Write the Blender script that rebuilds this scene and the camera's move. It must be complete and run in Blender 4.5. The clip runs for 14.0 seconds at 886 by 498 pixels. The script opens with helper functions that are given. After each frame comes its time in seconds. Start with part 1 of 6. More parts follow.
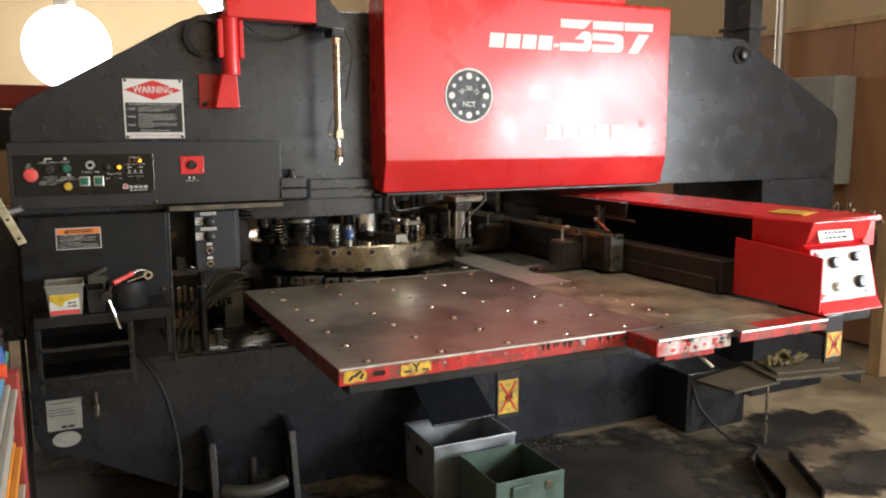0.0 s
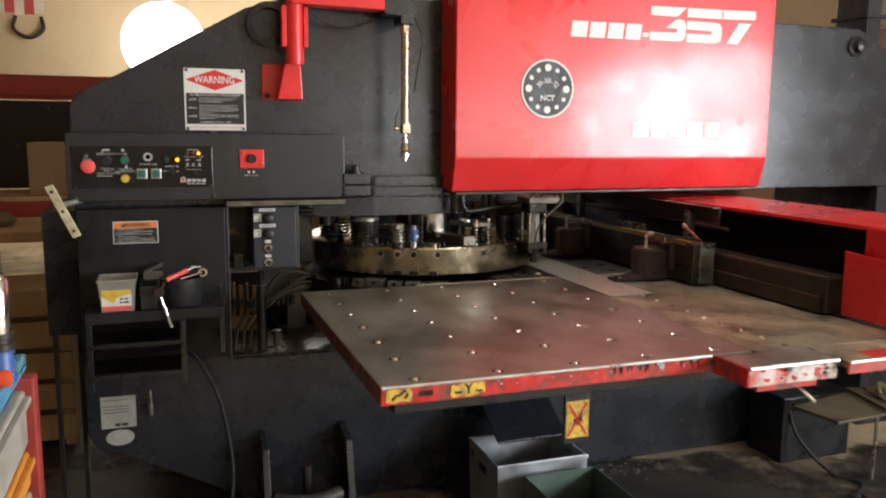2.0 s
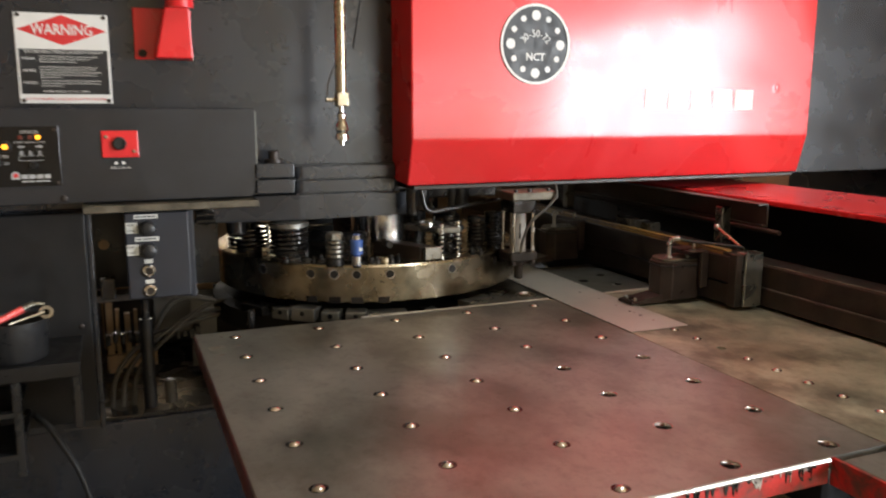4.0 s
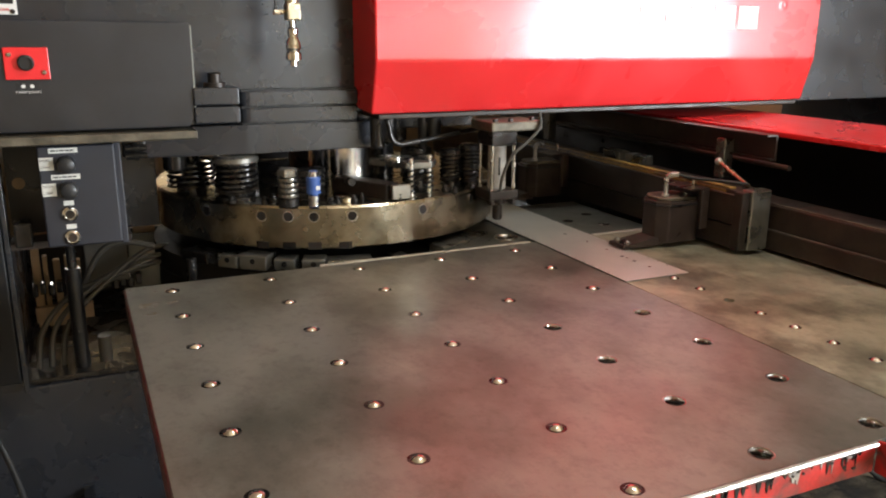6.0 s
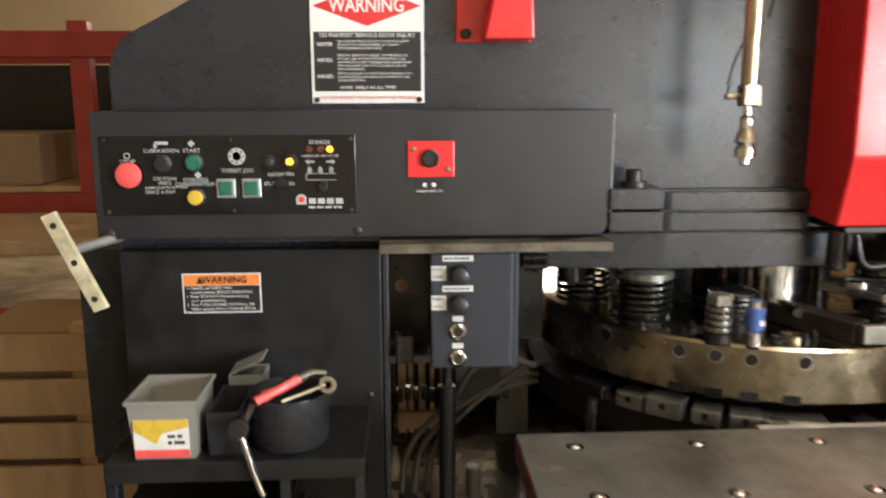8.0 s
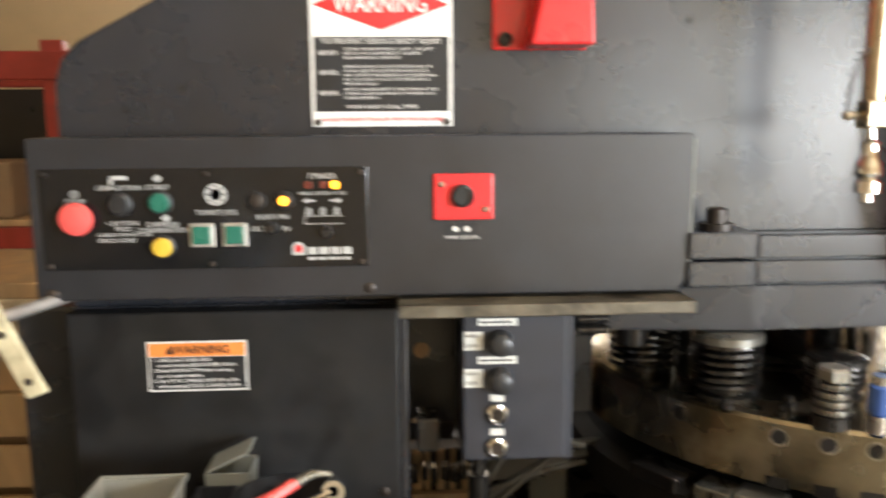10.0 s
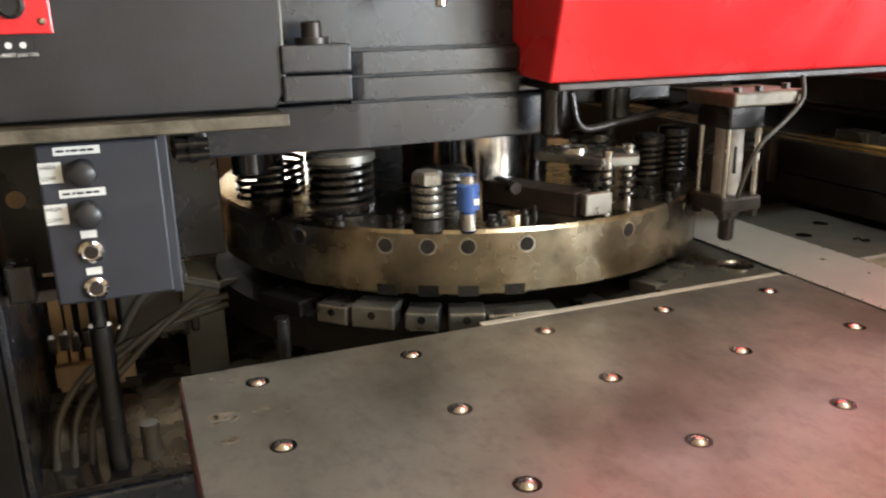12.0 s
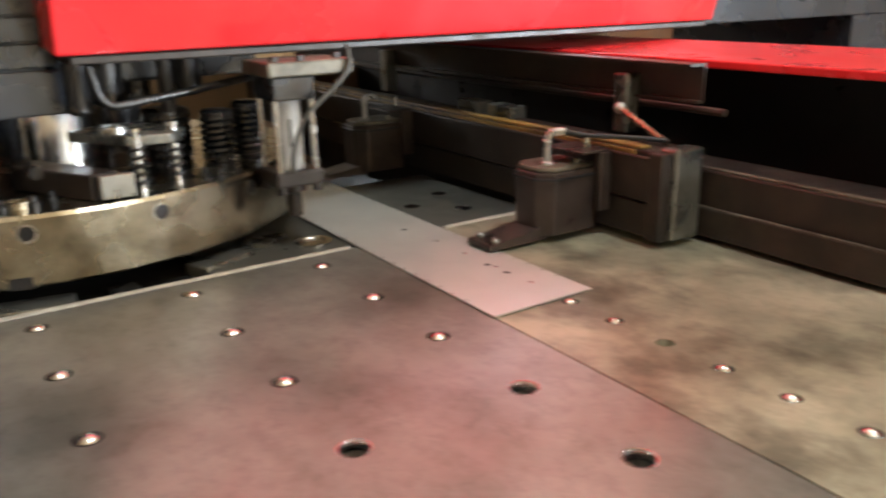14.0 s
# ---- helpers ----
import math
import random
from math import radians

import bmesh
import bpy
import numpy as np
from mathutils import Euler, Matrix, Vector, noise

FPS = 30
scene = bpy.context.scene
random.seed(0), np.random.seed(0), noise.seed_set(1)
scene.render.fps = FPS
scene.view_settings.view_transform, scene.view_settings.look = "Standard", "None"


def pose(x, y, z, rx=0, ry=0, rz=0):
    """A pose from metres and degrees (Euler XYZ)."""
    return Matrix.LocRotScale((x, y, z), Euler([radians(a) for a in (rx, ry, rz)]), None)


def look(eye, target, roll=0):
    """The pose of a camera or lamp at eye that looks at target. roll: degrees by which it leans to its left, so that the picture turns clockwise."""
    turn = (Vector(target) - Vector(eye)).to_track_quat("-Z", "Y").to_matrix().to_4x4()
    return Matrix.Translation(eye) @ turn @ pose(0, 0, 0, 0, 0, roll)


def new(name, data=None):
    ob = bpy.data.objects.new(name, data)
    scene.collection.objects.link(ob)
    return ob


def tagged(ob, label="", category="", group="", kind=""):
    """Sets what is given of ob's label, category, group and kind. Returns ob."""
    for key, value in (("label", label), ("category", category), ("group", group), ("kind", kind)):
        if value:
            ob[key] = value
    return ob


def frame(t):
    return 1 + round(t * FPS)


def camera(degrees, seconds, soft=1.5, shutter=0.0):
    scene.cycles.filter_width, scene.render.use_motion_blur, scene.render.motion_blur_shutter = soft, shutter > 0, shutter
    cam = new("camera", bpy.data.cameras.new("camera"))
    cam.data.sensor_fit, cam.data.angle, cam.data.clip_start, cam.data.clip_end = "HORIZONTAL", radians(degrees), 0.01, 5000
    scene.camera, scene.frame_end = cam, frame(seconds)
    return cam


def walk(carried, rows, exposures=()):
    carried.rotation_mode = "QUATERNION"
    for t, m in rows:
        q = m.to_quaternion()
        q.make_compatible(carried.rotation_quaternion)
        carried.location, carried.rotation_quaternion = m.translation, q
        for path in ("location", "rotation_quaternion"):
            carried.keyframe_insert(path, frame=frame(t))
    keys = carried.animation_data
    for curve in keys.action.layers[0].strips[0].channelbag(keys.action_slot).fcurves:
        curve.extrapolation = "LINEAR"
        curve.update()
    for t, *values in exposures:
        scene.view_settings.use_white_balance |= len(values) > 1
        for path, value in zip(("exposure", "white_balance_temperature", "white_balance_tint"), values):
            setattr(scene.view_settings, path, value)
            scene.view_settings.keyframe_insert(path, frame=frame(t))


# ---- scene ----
cam = camera(58.2, 14.0, 2.0, 0.6)
PATH = [
    (0, (0.069, 0.265, 1.607), (0.925, 2.049, 1.32), -0.2),
    (0.5, (0.071, 0.269, 1.6), (0.897, 2.067, 1.306), -0.3),
    (1, (0.143, 0.242, 1.602), (0.874, 2.081, 1.314), 0.1),
    (1.5, (0.23, 0.261, 1.602), (0.877, 2.13, 1.304), 0.3),
    (2, (0.237, 0.447, 1.595), (0.887, 2.316, 1.303), 0.5),
    (2.2, (0.23, 0.528, 1.598), (0.893, 2.393, 1.316), 0.7),
    (4.3, (0.566, 1.385, 1.582), (1.354, 3.184, 1.201), 0.2),
    (4.5, (0.582, 1.443, 1.574), (1.4, 3.223, 1.173), 0.5),
    (5, (0.631, 1.516, 1.561), (1.446, 3.279, 1.086), 0.4),
    (5.5, (0.638, 1.533, 1.551), (1.451, 3.288, 1.042), 0.4),
    (6, (0.637, 1.537, 1.554), (1.444, 3.292, 1.034), 0.4),
    (6.5, (0.607, 1.555, 1.55), (1.404, 3.316, 1.036), 0.4),
    (7, (0.602, 1.64, 1.545), (1.224, 3.478, 1.061), -0.0),
    (7.5, (0.594, 1.829, 1.574), (0.832, 3.772, 1.163), -0.0),
    (7.7, (0.538, 1.915, 1.604), (0.66, 3.872, 1.208), -0.1),
    (9.8, (0.433, 2.376, 1.61), (0.479, 4.351, 1.296), -0.3),
    (10, (0.45, 2.376, 1.599), (0.561, 4.347, 1.283), -0.4),
    (10.5, (0.542, 2.374, 1.574), (0.94, 4.299, 1.205), -0.6),
    (11, (0.631, 2.352, 1.533), (1.225, 4.209, 1.087), -1.1),
    (11.5, (0.652, 2.341, 1.491), (1.323, 4.153, 0.972), -1.1),
    (12, (0.67, 2.337, 1.469), (1.377, 4.119, 0.898), -1.0),
    (12.5, (0.711, 2.321, 1.463), (1.475, 4.072, 0.871), -1.4),
    (13, (0.842, 2.28, 1.449), (1.668, 4.003, 0.859), -1.6),
    (13.5, (1.036, 2.221, 1.437), (1.944, 3.899, 0.837), -1.3),
    (14, (1.152, 2.158, 1.433), (2.197, 3.749, 0.817), -1.3),
]
EXPOSURES = [(0.0, 0.0, 6450, 10), (2.2, -0.05, 6450, 10), (4.5, 0.15, 6300, 10), (6.5, 0.5, 6250, 9), (7.5, 0.58, 6250, 9), (9.8, 1.08, 6450, 9), (10.5, 1.1, 6450, 10), (11.5, 0.94, 6250, 9), (12.5, 0.84, 6150, 9), (14.0, 1.02, 5900, 7)]
walk(cam, [(t, look(eye, target, roll)) for t, eye, target, roll in PATH], EXPOSURES)

# ---- light ----
world = bpy.data.worlds.new("world")
scene.world = world
world.use_nodes = True
wn = world.node_tree.nodes
sky = wn.new("ShaderNodeTexSky")
sky.sky_type, sky.sun_disc, sky.sun_elevation, sky.sun_rotation = "NISHITA", False, radians(35), radians(120)
wn["Background"].inputs["Strength"].default_value = 0.1
world.node_tree.links.new(sky.outputs[0], wn["Background"].inputs[0])


def area(name, at, to, sx, sy, watts, colour):
    data = bpy.data.lights.new(name, "AREA")
    data.shape, data.size, data.size_y, data.energy, data.color = "RECTANGLE", sx, sy, watts, colour
    ob = new(name, data)
    ob.matrix_world = look(at, to)
    return ob


def bulb(name, at, watts, radius, colour):
    data = bpy.data.lights.new(name, "POINT")
    data.energy, data.shadow_soft_size, data.color = watts, radius, colour
    ob = new(name, data)
    ob.location = at
    return ob


# daylight in the two window openings, and the high bay lamps of the hall
area("window_daylight", (5.47, -1.15, 1.68), (1.0, -1.0, 1.60), 3.0, 1.4, 470, (0.91, 0.96, 1.0))
area("window_daylight", (3.55, -2.95, 1.70), (1.2, 3.5, 1.40), 1.7, 0.9, 26, (0.88, 0.95, 1.0))
bulb("high_bay_light", (0.28, 12.1, 2.7), 60, 0.3, (1.0, 0.92, 0.80))
bulb("high_bay_light", (2.4, 12.1, 3.3), 60, 0.3, (1.0, 0.92, 0.80))
bulb("high_bay_light", (2.2, 2.0, 3.80), 75, 0.22, (0.97, 0.985, 1.0))

# ---- materials ----
def mat(name, base, rough=0.5, metal=0.0, vary=0.25, scale=6.0, bump=0.0, fine=60.0, second=None, mix=0.0, stain=2.0, coat=0.0, rvary=0.15, emit=None, spec=0.5, stretch=None, each=0.0, scratch=0.0, warp=0.6, speck=0.0):
    """A painted, metal or mineral surface: blotches of a second colour at one scale, grain at a finer one."""
    m = bpy.data.materials.new(name)
    m.use_nodes = True
    nt = m.node_tree
    n, l = nt.nodes, nt.links
    b = n["Principled BSDF"]
    b.inputs["Roughness"].default_value, b.inputs["Metallic"].default_value = rough, metal
    b.inputs["Coat Weight"].default_value, b.inputs["Coat Roughness"].default_value = coat, 0.12
    b.inputs["Specular IOR Level"].default_value = spec
    tc = n.new("ShaderNodeTexCoord")
    mp = n.new("ShaderNodeMapping")
    l.new(tc.outputs["Object"], mp.inputs[0])
    if stretch:
        mp.inputs["Scale"].default_value = stretch
    big = n.new("ShaderNodeTexNoise")
    big.inputs["Scale"].default_value, big.inputs["Detail"].default_value, big.inputs["Roughness"].default_value = stain, 6, 0.62
    small = n.new("ShaderNodeTexNoise")
    small.inputs["Scale"].default_value, small.inputs["Detail"].default_value = fine, 4
    mid = n.new("ShaderNodeTexNoise")
    mid.inputs["Scale"].default_value, mid.inputs["Detail"].default_value, mid.inputs["Distortion"].default_value = scale, 5, warp
    big.inputs["Distortion"].default_value = warp * 0.5
    for t in (big, small, mid):
        l.new(mp.outputs[0], t.inputs["Vector"])
    ramp = n.new("ShaderNodeValToRGB")
    ramp.color_ramp.elements[0].position, ramp.color_ramp.elements[1].position = 0.38, 0.68
    ramp.color_ramp.interpolation = "EASE"
    l.new(big.outputs[0], ramp.inputs[0])
    mx = n.new("ShaderNodeMix")
    mx.data_type = "RGBA"
    mx.inputs[6].default_value = (*base, 1)
    mx.inputs[7].default_value = (*(second or [c * 0.55 for c in base]), 1)
    ml = n.new("ShaderNodeMath")
    ml.operation = "MULTIPLY"
    ml.inputs[1].default_value = mix if second else vary
    l.new(ramp.outputs[0], ml.inputs[0])
    l.new(ml.outputs[0], mx.inputs[0])
    hsv = n.new("ShaderNodeHueSaturation")
    mr = n.new("ShaderNodeMapRange")
    mr.inputs["To Min"].default_value, mr.inputs["To Max"].default_value = 1 - vary, 1 + vary
    mr.inputs["From Min"].default_value, mr.inputs["From Max"].default_value = 0.3, 0.7
    l.new(mid.outputs[0], mr.inputs[0])
    l.new(mr.outputs[0], hsv.inputs["Value"])
    l.new(mx.outputs[2], hsv.inputs["Color"])
    if each:
        oi = n.new("ShaderNodeObjectInfo")
        er = n.new("ShaderNodeMapRange")
        er.inputs["To Min"].default_value, er.inputs["To Max"].default_value = 1 - each, 1 + each
        h2 = n.new("ShaderNodeHueSaturation")
        l.new(oi.outputs["Random"], er.inputs[0])
        l.new(er.outputs[0], h2.inputs["Value"])
        l.new(hsv.outputs[0], h2.inputs["Color"])
        hsv = h2
    if speck:
        sp = n.new("ShaderNodeTexNoise")
        sp.inputs["Scale"].default_value, sp.inputs["Detail"].default_value, sp.inputs["Roughness"].default_value = speck, 5, 0.7
        l.new(mp.outputs[0], sp.inputs["Vector"])
        s2 = n.new("ShaderNodeMapRange")
        s2.inputs["From Min"].default_value, s2.inputs["From Max"].default_value = 0.48, 0.70
        s2.inputs["To Min"].default_value, s2.inputs["To Max"].default_value = 1.0, 0.80
        h3 = n.new("ShaderNodeHueSaturation")
        l.new(sp.outputs[0], s2.inputs[0])
        l.new(s2.outputs[0], h3.inputs["Value"])
        l.new(hsv.outputs[0], h3.inputs["Color"])
        hsv = h3
    l.new(hsv.outputs[0], b.inputs["Base Color"])
    rr = n.new("ShaderNodeMapRange")
    rr.inputs["To Min"].default_value, rr.inputs["To Max"].default_value = max(0.02, rough - rvary), min(1, rough + rvary)
    rr.inputs["From Min"].default_value, rr.inputs["From Max"].default_value = 0.3, 0.7
    l.new(mid.outputs[0], rr.inputs[0])
    l.new(rr.outputs[0], b.inputs["Roughness"])
    if scratch:
        sm = n.new("ShaderNodeMapping")
        sm.inputs["Rotation"].default_value, sm.inputs["Scale"].default_value = (0, 0, 0.28), (2.5, 38, 5)
        sn = n.new("ShaderNodeTexNoise")
        sn.inputs["Scale"].default_value, sn.inputs["Detail"].default_value = 1.0, 3
        l.new(tc.outputs["Object"], sm.inputs[0])
        l.new(sm.outputs[0], sn.inputs["Vector"])
        sr = n.new("ShaderNodeMapRange")
        sr.inputs["From Min"].default_value, sr.inputs["From Max"].default_value = 0.35, 0.7
        sr.inputs["To Min"].default_value, sr.inputs["To Max"].default_value = -scratch, scratch
        ad = n.new("ShaderNodeMath")
        ad.use_clamp = True
        l.new(sn.outputs[0], sr.inputs[0])
        l.new(sr.outputs[0], ad.inputs[0])
        l.new(rr.outputs[0], ad.inputs[1])
        l.new(ad.outputs[0], b.inputs["Roughness"])
    if bump:
        bp = n.new("ShaderNodeBump")
        bp.inputs["Strength"].default_value, bp.inputs["Distance"].default_value = bump, 0.004
        l.new(small.outputs[0], bp.inputs["Height"])
        l.new(bp.outputs[0], b.inputs["Normal"])
    if emit:
        b.inputs["Emission Color"].default_value, b.inputs["Emission Strength"].default_value = (*emit[0], 1), emit[1]
    return m


def clear(name, colour, rough=0.1, alpha_mix=0.75):
    m = bpy.data.materials.new(name)
    m.use_nodes = True
    b = m.node_tree.nodes["Principled BSDF"]
    b.inputs["Base Color"].default_value, b.inputs["Roughness"].default_value = (*colour, 1), rough
    b.inputs["Transmission Weight"].default_value = alpha_mix
    return m


CHARCOAL = mat("charcoal_paint", (0.019, 0.022, 0.029), 0.27, 0, 0.14, 7, 0.03, 220, (0.015, 0.015, 0.017), 0.6, 2.3, rvary=0.04, spec=0.7, warp=0.1, speck=14)
CHARCOAL_BOX = mat("charcoal_panel_paint", (0.019, 0.020, 0.024), 0.37, 0, 0.12, 11, 0.06, 260, (0.016, 0.016, 0.018), 0.6, 3.4, spec=0.6, rvary=0.05, warp=0.1, speck=12)
BLUEGREY = mat("blue_grey_box_paint", (0.026, 0.028, 0.037), 0.45, 0, 0.15, 10, 0.05, 250)
BLACK = mat("black_paint", (0.012, 0.012, 0.013), 0.40, 0, 0.2, 14, 0.03, 200)
RED = mat("red_machine_paint", (0.74, 0.024, 0.028), 0.31, 0, 0.07, 3, 0.03, 120, (0.52, 0.018, 0.02), 0.35, 1.3, coat=0.25)
REDWORN = mat("worn_red_edge_paint", (0.62, 0.025, 0.022), 0.40, 0, 0.2, 16, 0.12, 90, (0.09, 0.06, 0.05), 0.9, 19.0, warp=1.5, speck=60)
TABLE = mat("worn_steel_table", (0.355, 0.350, 0.312), 0.37, 0.64, 0.13, 5, 0.04, 220, (0.17, 0.165, 0.14), 0.88, 3.2, rvary=0.09, stretch=(1.0, 0.75, 1.0), warp=0.0, speck=45)
REDDARK = mat("dark_red_edge_paint", (0.085, 0.010, 0.009), 0.45, 0, 0.2, 16, 0.12, 90, (0.05, 0.035, 0.03), 0.9, 11.0)
SCRAPED = mat("scraped_silver_red", (0.55, 0.53, 0.52), 0.35, 0.5, 0.15, 20, 0.08, 120, (0.45, 0.03, 0.03), 0.9, 11.0)
TABLETAN = mat("stained_steel_table", (0.44, 0.415, 0.30), 0.40, 0.5, 0.22, 8, 0.05, 200, (0.13, 0.12, 0.085), 0.95, 6.5, rvary=0.10, stretch=(1.0, 0.8, 1.0), warp=0.2, speck=40)
PLATE = mat("grey_steel_plate", (0.12, 0.12, 0.105), 0.40, 0.5, 0.2, 8, 0.04, 200)
SHEET = mat("galvanised_sheet", (0.68, 0.68, 0.64), 0.40, 0.6, 0.07, 10, 0.0, 200, rvary=0.05)
TURRET = mat("oily_turret_steel", (0.40, 0.355, 0.265), 0.25, 1.0, 0.26, 9, 0.05, 160, (0.17, 0.135, 0.085), 0.9, 6.5, rvary=0.10, warp=0.4, speck=22)
STEEL = mat("bright_steel", (0.62, 0.60, 0.56), 0.22, 1.0, 0.12, 20, 0.02, 300)
CHROME = mat("chrome", (0.80, 0.80, 0.80), 0.09, 1.0, 0.04, 20)
OILBLACK = mat("oily_black_steel", (0.045, 0.042, 0.040), 0.26, 0.7, 0.3, 12, 0.05, 150)
DARKSTEEL = mat("dark_brown_steel", (0.034, 0.027, 0.023), 0.42, 0.35, 0.28, 9, 0.08, 140, (0.055, 0.040, 0.030), 0.6, 9, speck=30)
CLAMP = mat("brown_clamp_steel", (0.050, 0.036, 0.031), 0.38, 0.4, 0.25, 10, 0.06, 150, (0.075, 0.055, 0.045), 0.6, 11, speck=34)
YELLOWEDGE = mat("worn_yellow_paint", (0.30, 0.19, 0.05), 0.5, 0, 0.3, 15, 0.1, 120, (0.06, 0.045, 0.03), 0.9, 14)
LIP = mat("worn_brown_lip", (0.15, 0.13, 0.095), 0.45, 0.4, 0.35, 18, 0.10, 90, (0.05, 0.043, 0.032), 0.9, 16, speck=50)
BRASS = mat("aged_brass", (0.52, 0.44, 0.31), 0.28, 0.9, 0.2, 30)
WORNPALE = mat("worn_pale_edge", (0.20, 0.175, 0.13), 0.5, 0.2, 0.3, 25)
NYLON = mat("worn_white_strip", (0.46, 0.43, 0.37), 0.5, 0, 0.15, 30)
DIE = mat("oily_grey_die_steel", (0.24, 0.235, 0.21), 0.3, 0.8, 0.3, 14, 0.04, 160)
BOARD = mat("weathered_board", (0.10, 0.08, 0.052), 0.7, 0, 0.25, 7, 0.08, 70)
ALU = mat("cast_aluminium", (0.55, 0.53, 0.50), 0.38, 0.8, 0.12, 14, 0.05, 200)
CLEARPLASTIC = clear("hazy_clear_plastic", (0.50, 0.49, 0.43), 0.28, 0.6)
WHITE = mat("white_enamel_sign", (0.70, 0.69, 0.66), 0.40, 0, 0.05, 12)
SIGNBLACK = mat("black_print", (0.015, 0.015, 0.016), 0.45, 0, 0.1, 30)
GLOSSBLACK = mat("glossy_black_panel", (0.008, 0.008, 0.009), 0.14, 0, 0.1, 30, rvary=0.03)
SIGNRED = mat("red_print", (0.60, 0.03, 0.03), 0.45, 0, 0.08, 20)
ORANGE = mat("orange_print", (0.80, 0.24, 0.05), 0.5, 0, 0.08, 20)
STICKER = mat("yellow_sticker", (0.78, 0.50, 0.05), 0.45, 0, 0.1, 20, second=(0.30, 0.20, 0.08), mix=0.95, stain=38, warp=1.2)
GREYSTICKER = mat("grey_rating_sticker", (0.42, 0.42, 0.38), 0.45, 0, 0.15, 25)
PLASTICBLACK = mat("black_plastic", (0.02, 0.02, 0.021), 0.38, 0, 0.1, 40)
BUTTONRED = mat("red_button_plastic", (0.78, 0.10, 0.09), 0.35, 0, 0.05, 40)
BUTTONGREEN = mat("green_button_plastic", (0.02, 0.13, 0.09), 0.3, 0, 0.05, 40)
BUTTONYELLOW = mat("yellow_button_plastic", (0.62, 0.42, 0.05), 0.35, 0, 0.05, 40)
PRINT = mat("grey_white_print", (0.42, 0.42, 0.41), 0.45, 0, 0.1, 30)
DIMRED = mat("unlit_red_lens", (0.13, 0.03, 0.02), 0.3, 0, 0.05, 40)
BLACKPANEL = mat("black_panel_paint", (0.009, 0.009, 0.010), 0.50, 0, 0.2, 9, 0.06, 240, (0.016, 0.015, 0.014), 0.6, 4.0, spec=0.35, speck=20)
AMBER = mat("lit_amber_lens", (0.9, 0.45, 0.03), 0.3, 0, 0.02, 40, emit=((1.0, 0.36, 0.02), 2.6))
LABEL = mat("paper_label", (0.66, 0.66, 0.62), 0.6, 0, 0.1, 30)
GALV = mat("galvanised_bin", (0.50, 0.53, 0.56), 0.38, 0.7, 0.25, 8, 0.05, 120)
OLIVE = mat("green_box_paint", (0.10, 0.15, 0.12), 0.45, 0, 0.2, 10, 0.05, 150)
CONCRETE = mat("oil_stained_concrete", (0.40, 0.325, 0.215), 0.75, 0, 0.25, 4.0, 0.15, 70, (0.11, 0.085, 0.06), 0.9, 1.3, rvary=0.12, spec=0.3)
WALL = mat("tan_painted_wall", (0.50, 0.39, 0.24), 0.7, 0, 0.06, 2.0, 0.05, 50)
PLYWOOD = mat("plywood_lining", (0.34, 0.17, 0.085), 0.6, 0, 0.2, 4.0, 0.05, 60, (0.24, 0.11, 0.05), 0.6, 1.8, stretch=(1, 1, 0.25))
WOOD = mat("rough_timber", (0.46, 0.31, 0.17), 0.65, 0, 0.25, 8.0, 0.1, 60, stretch=(1, 1, 0.2))
CARD = mat("brown_cardboard", (0.30, 0.20, 0.115), 0.75, 0, 0.12, 6.0, 0.04, 80, each=0.25)
RACKRED = mat("red_rack_paint", (0.30, 0.035, 0.025), 0.5, 0, 0.2, 8.0)
GREYPAINT = mat("grey_cabinet_paint", (0.24, 0.25, 0.23), 0.5, 0, 0.12, 5.0)
SOOT = mat("oil_sooted_steel", (0.012, 0.011, 0.010), 0.75, 0, 0.3, 14, 0.2, 90, spec=0.15)
RUBBER = mat("black_rubber", (0.018, 0.018, 0.018), 0.55, 0, 0.2, 30)
HOSE = mat("grey_hose", (0.055, 0.05, 0.04), 0.5, 0, 0.2, 30)
BARREL = mat("hazy_air_barrel", (0.36, 0.34, 0.31), 0.25, 0, 0.1, 20)
OILSHADE = mat("oil_and_shade_concrete", (0.045, 0.041, 0.037), 0.72, 0, 0.3, 4, 0.15, 70, (0.10, 0.08, 0.06), 0.6, 2.2, spec=0.25)
BLUE = mat("blue_tool_paint", (0.05, 0.11, 0.34), 0.35, 0, 0.12, 20)
CREAM = mat("stained_cream_paint", (0.55, 0.49, 0.32), 0.5, 0, 0.2, 20, 0.05, 120, (0.20, 0.15, 0.08), 0.6, 14)
RINGSTEEL = mat("dull_spring_steel", (0.30, 0.285, 0.25), 0.34, 0.85, 0.2, 20, 0.04, 160)
SLEEVE = mat("polished_oily_sleeve", (0.78, 0.76, 0.74), 0.16, 1.0, 0.12, 14, 0.02, 200, stretch=(1, 1, 0.2), rvary=0.05)
CABBLUE = mat("blue_drawer_paint", (0.09, 0.26, 0.42), 0.45, 0, 0.15, 12)
DRAWER = mat("grey_drawer_front", (0.35, 0.33, 0.28), 0.5, 0, 0.2, 14)
DRAWERORANGE = mat("orange_drawer_front", (0.65, 0.26, 0.04), 0.45, 0, 0.15, 14)
CLOTH = mat("green_rag", (0.12, 0.28, 0.16), 0.9, 0, 0.25, 12, 0.3, 60)
GLOVE = mat("tan_work_glove", (0.15, 0.12, 0.055), 0.9, 0, 0.3, 14, 0.3, 60)
FLAGCLOTH = mat("white_cloth", (0.55, 0.48, 0.40), 0.85, 0, 0.1, 8)
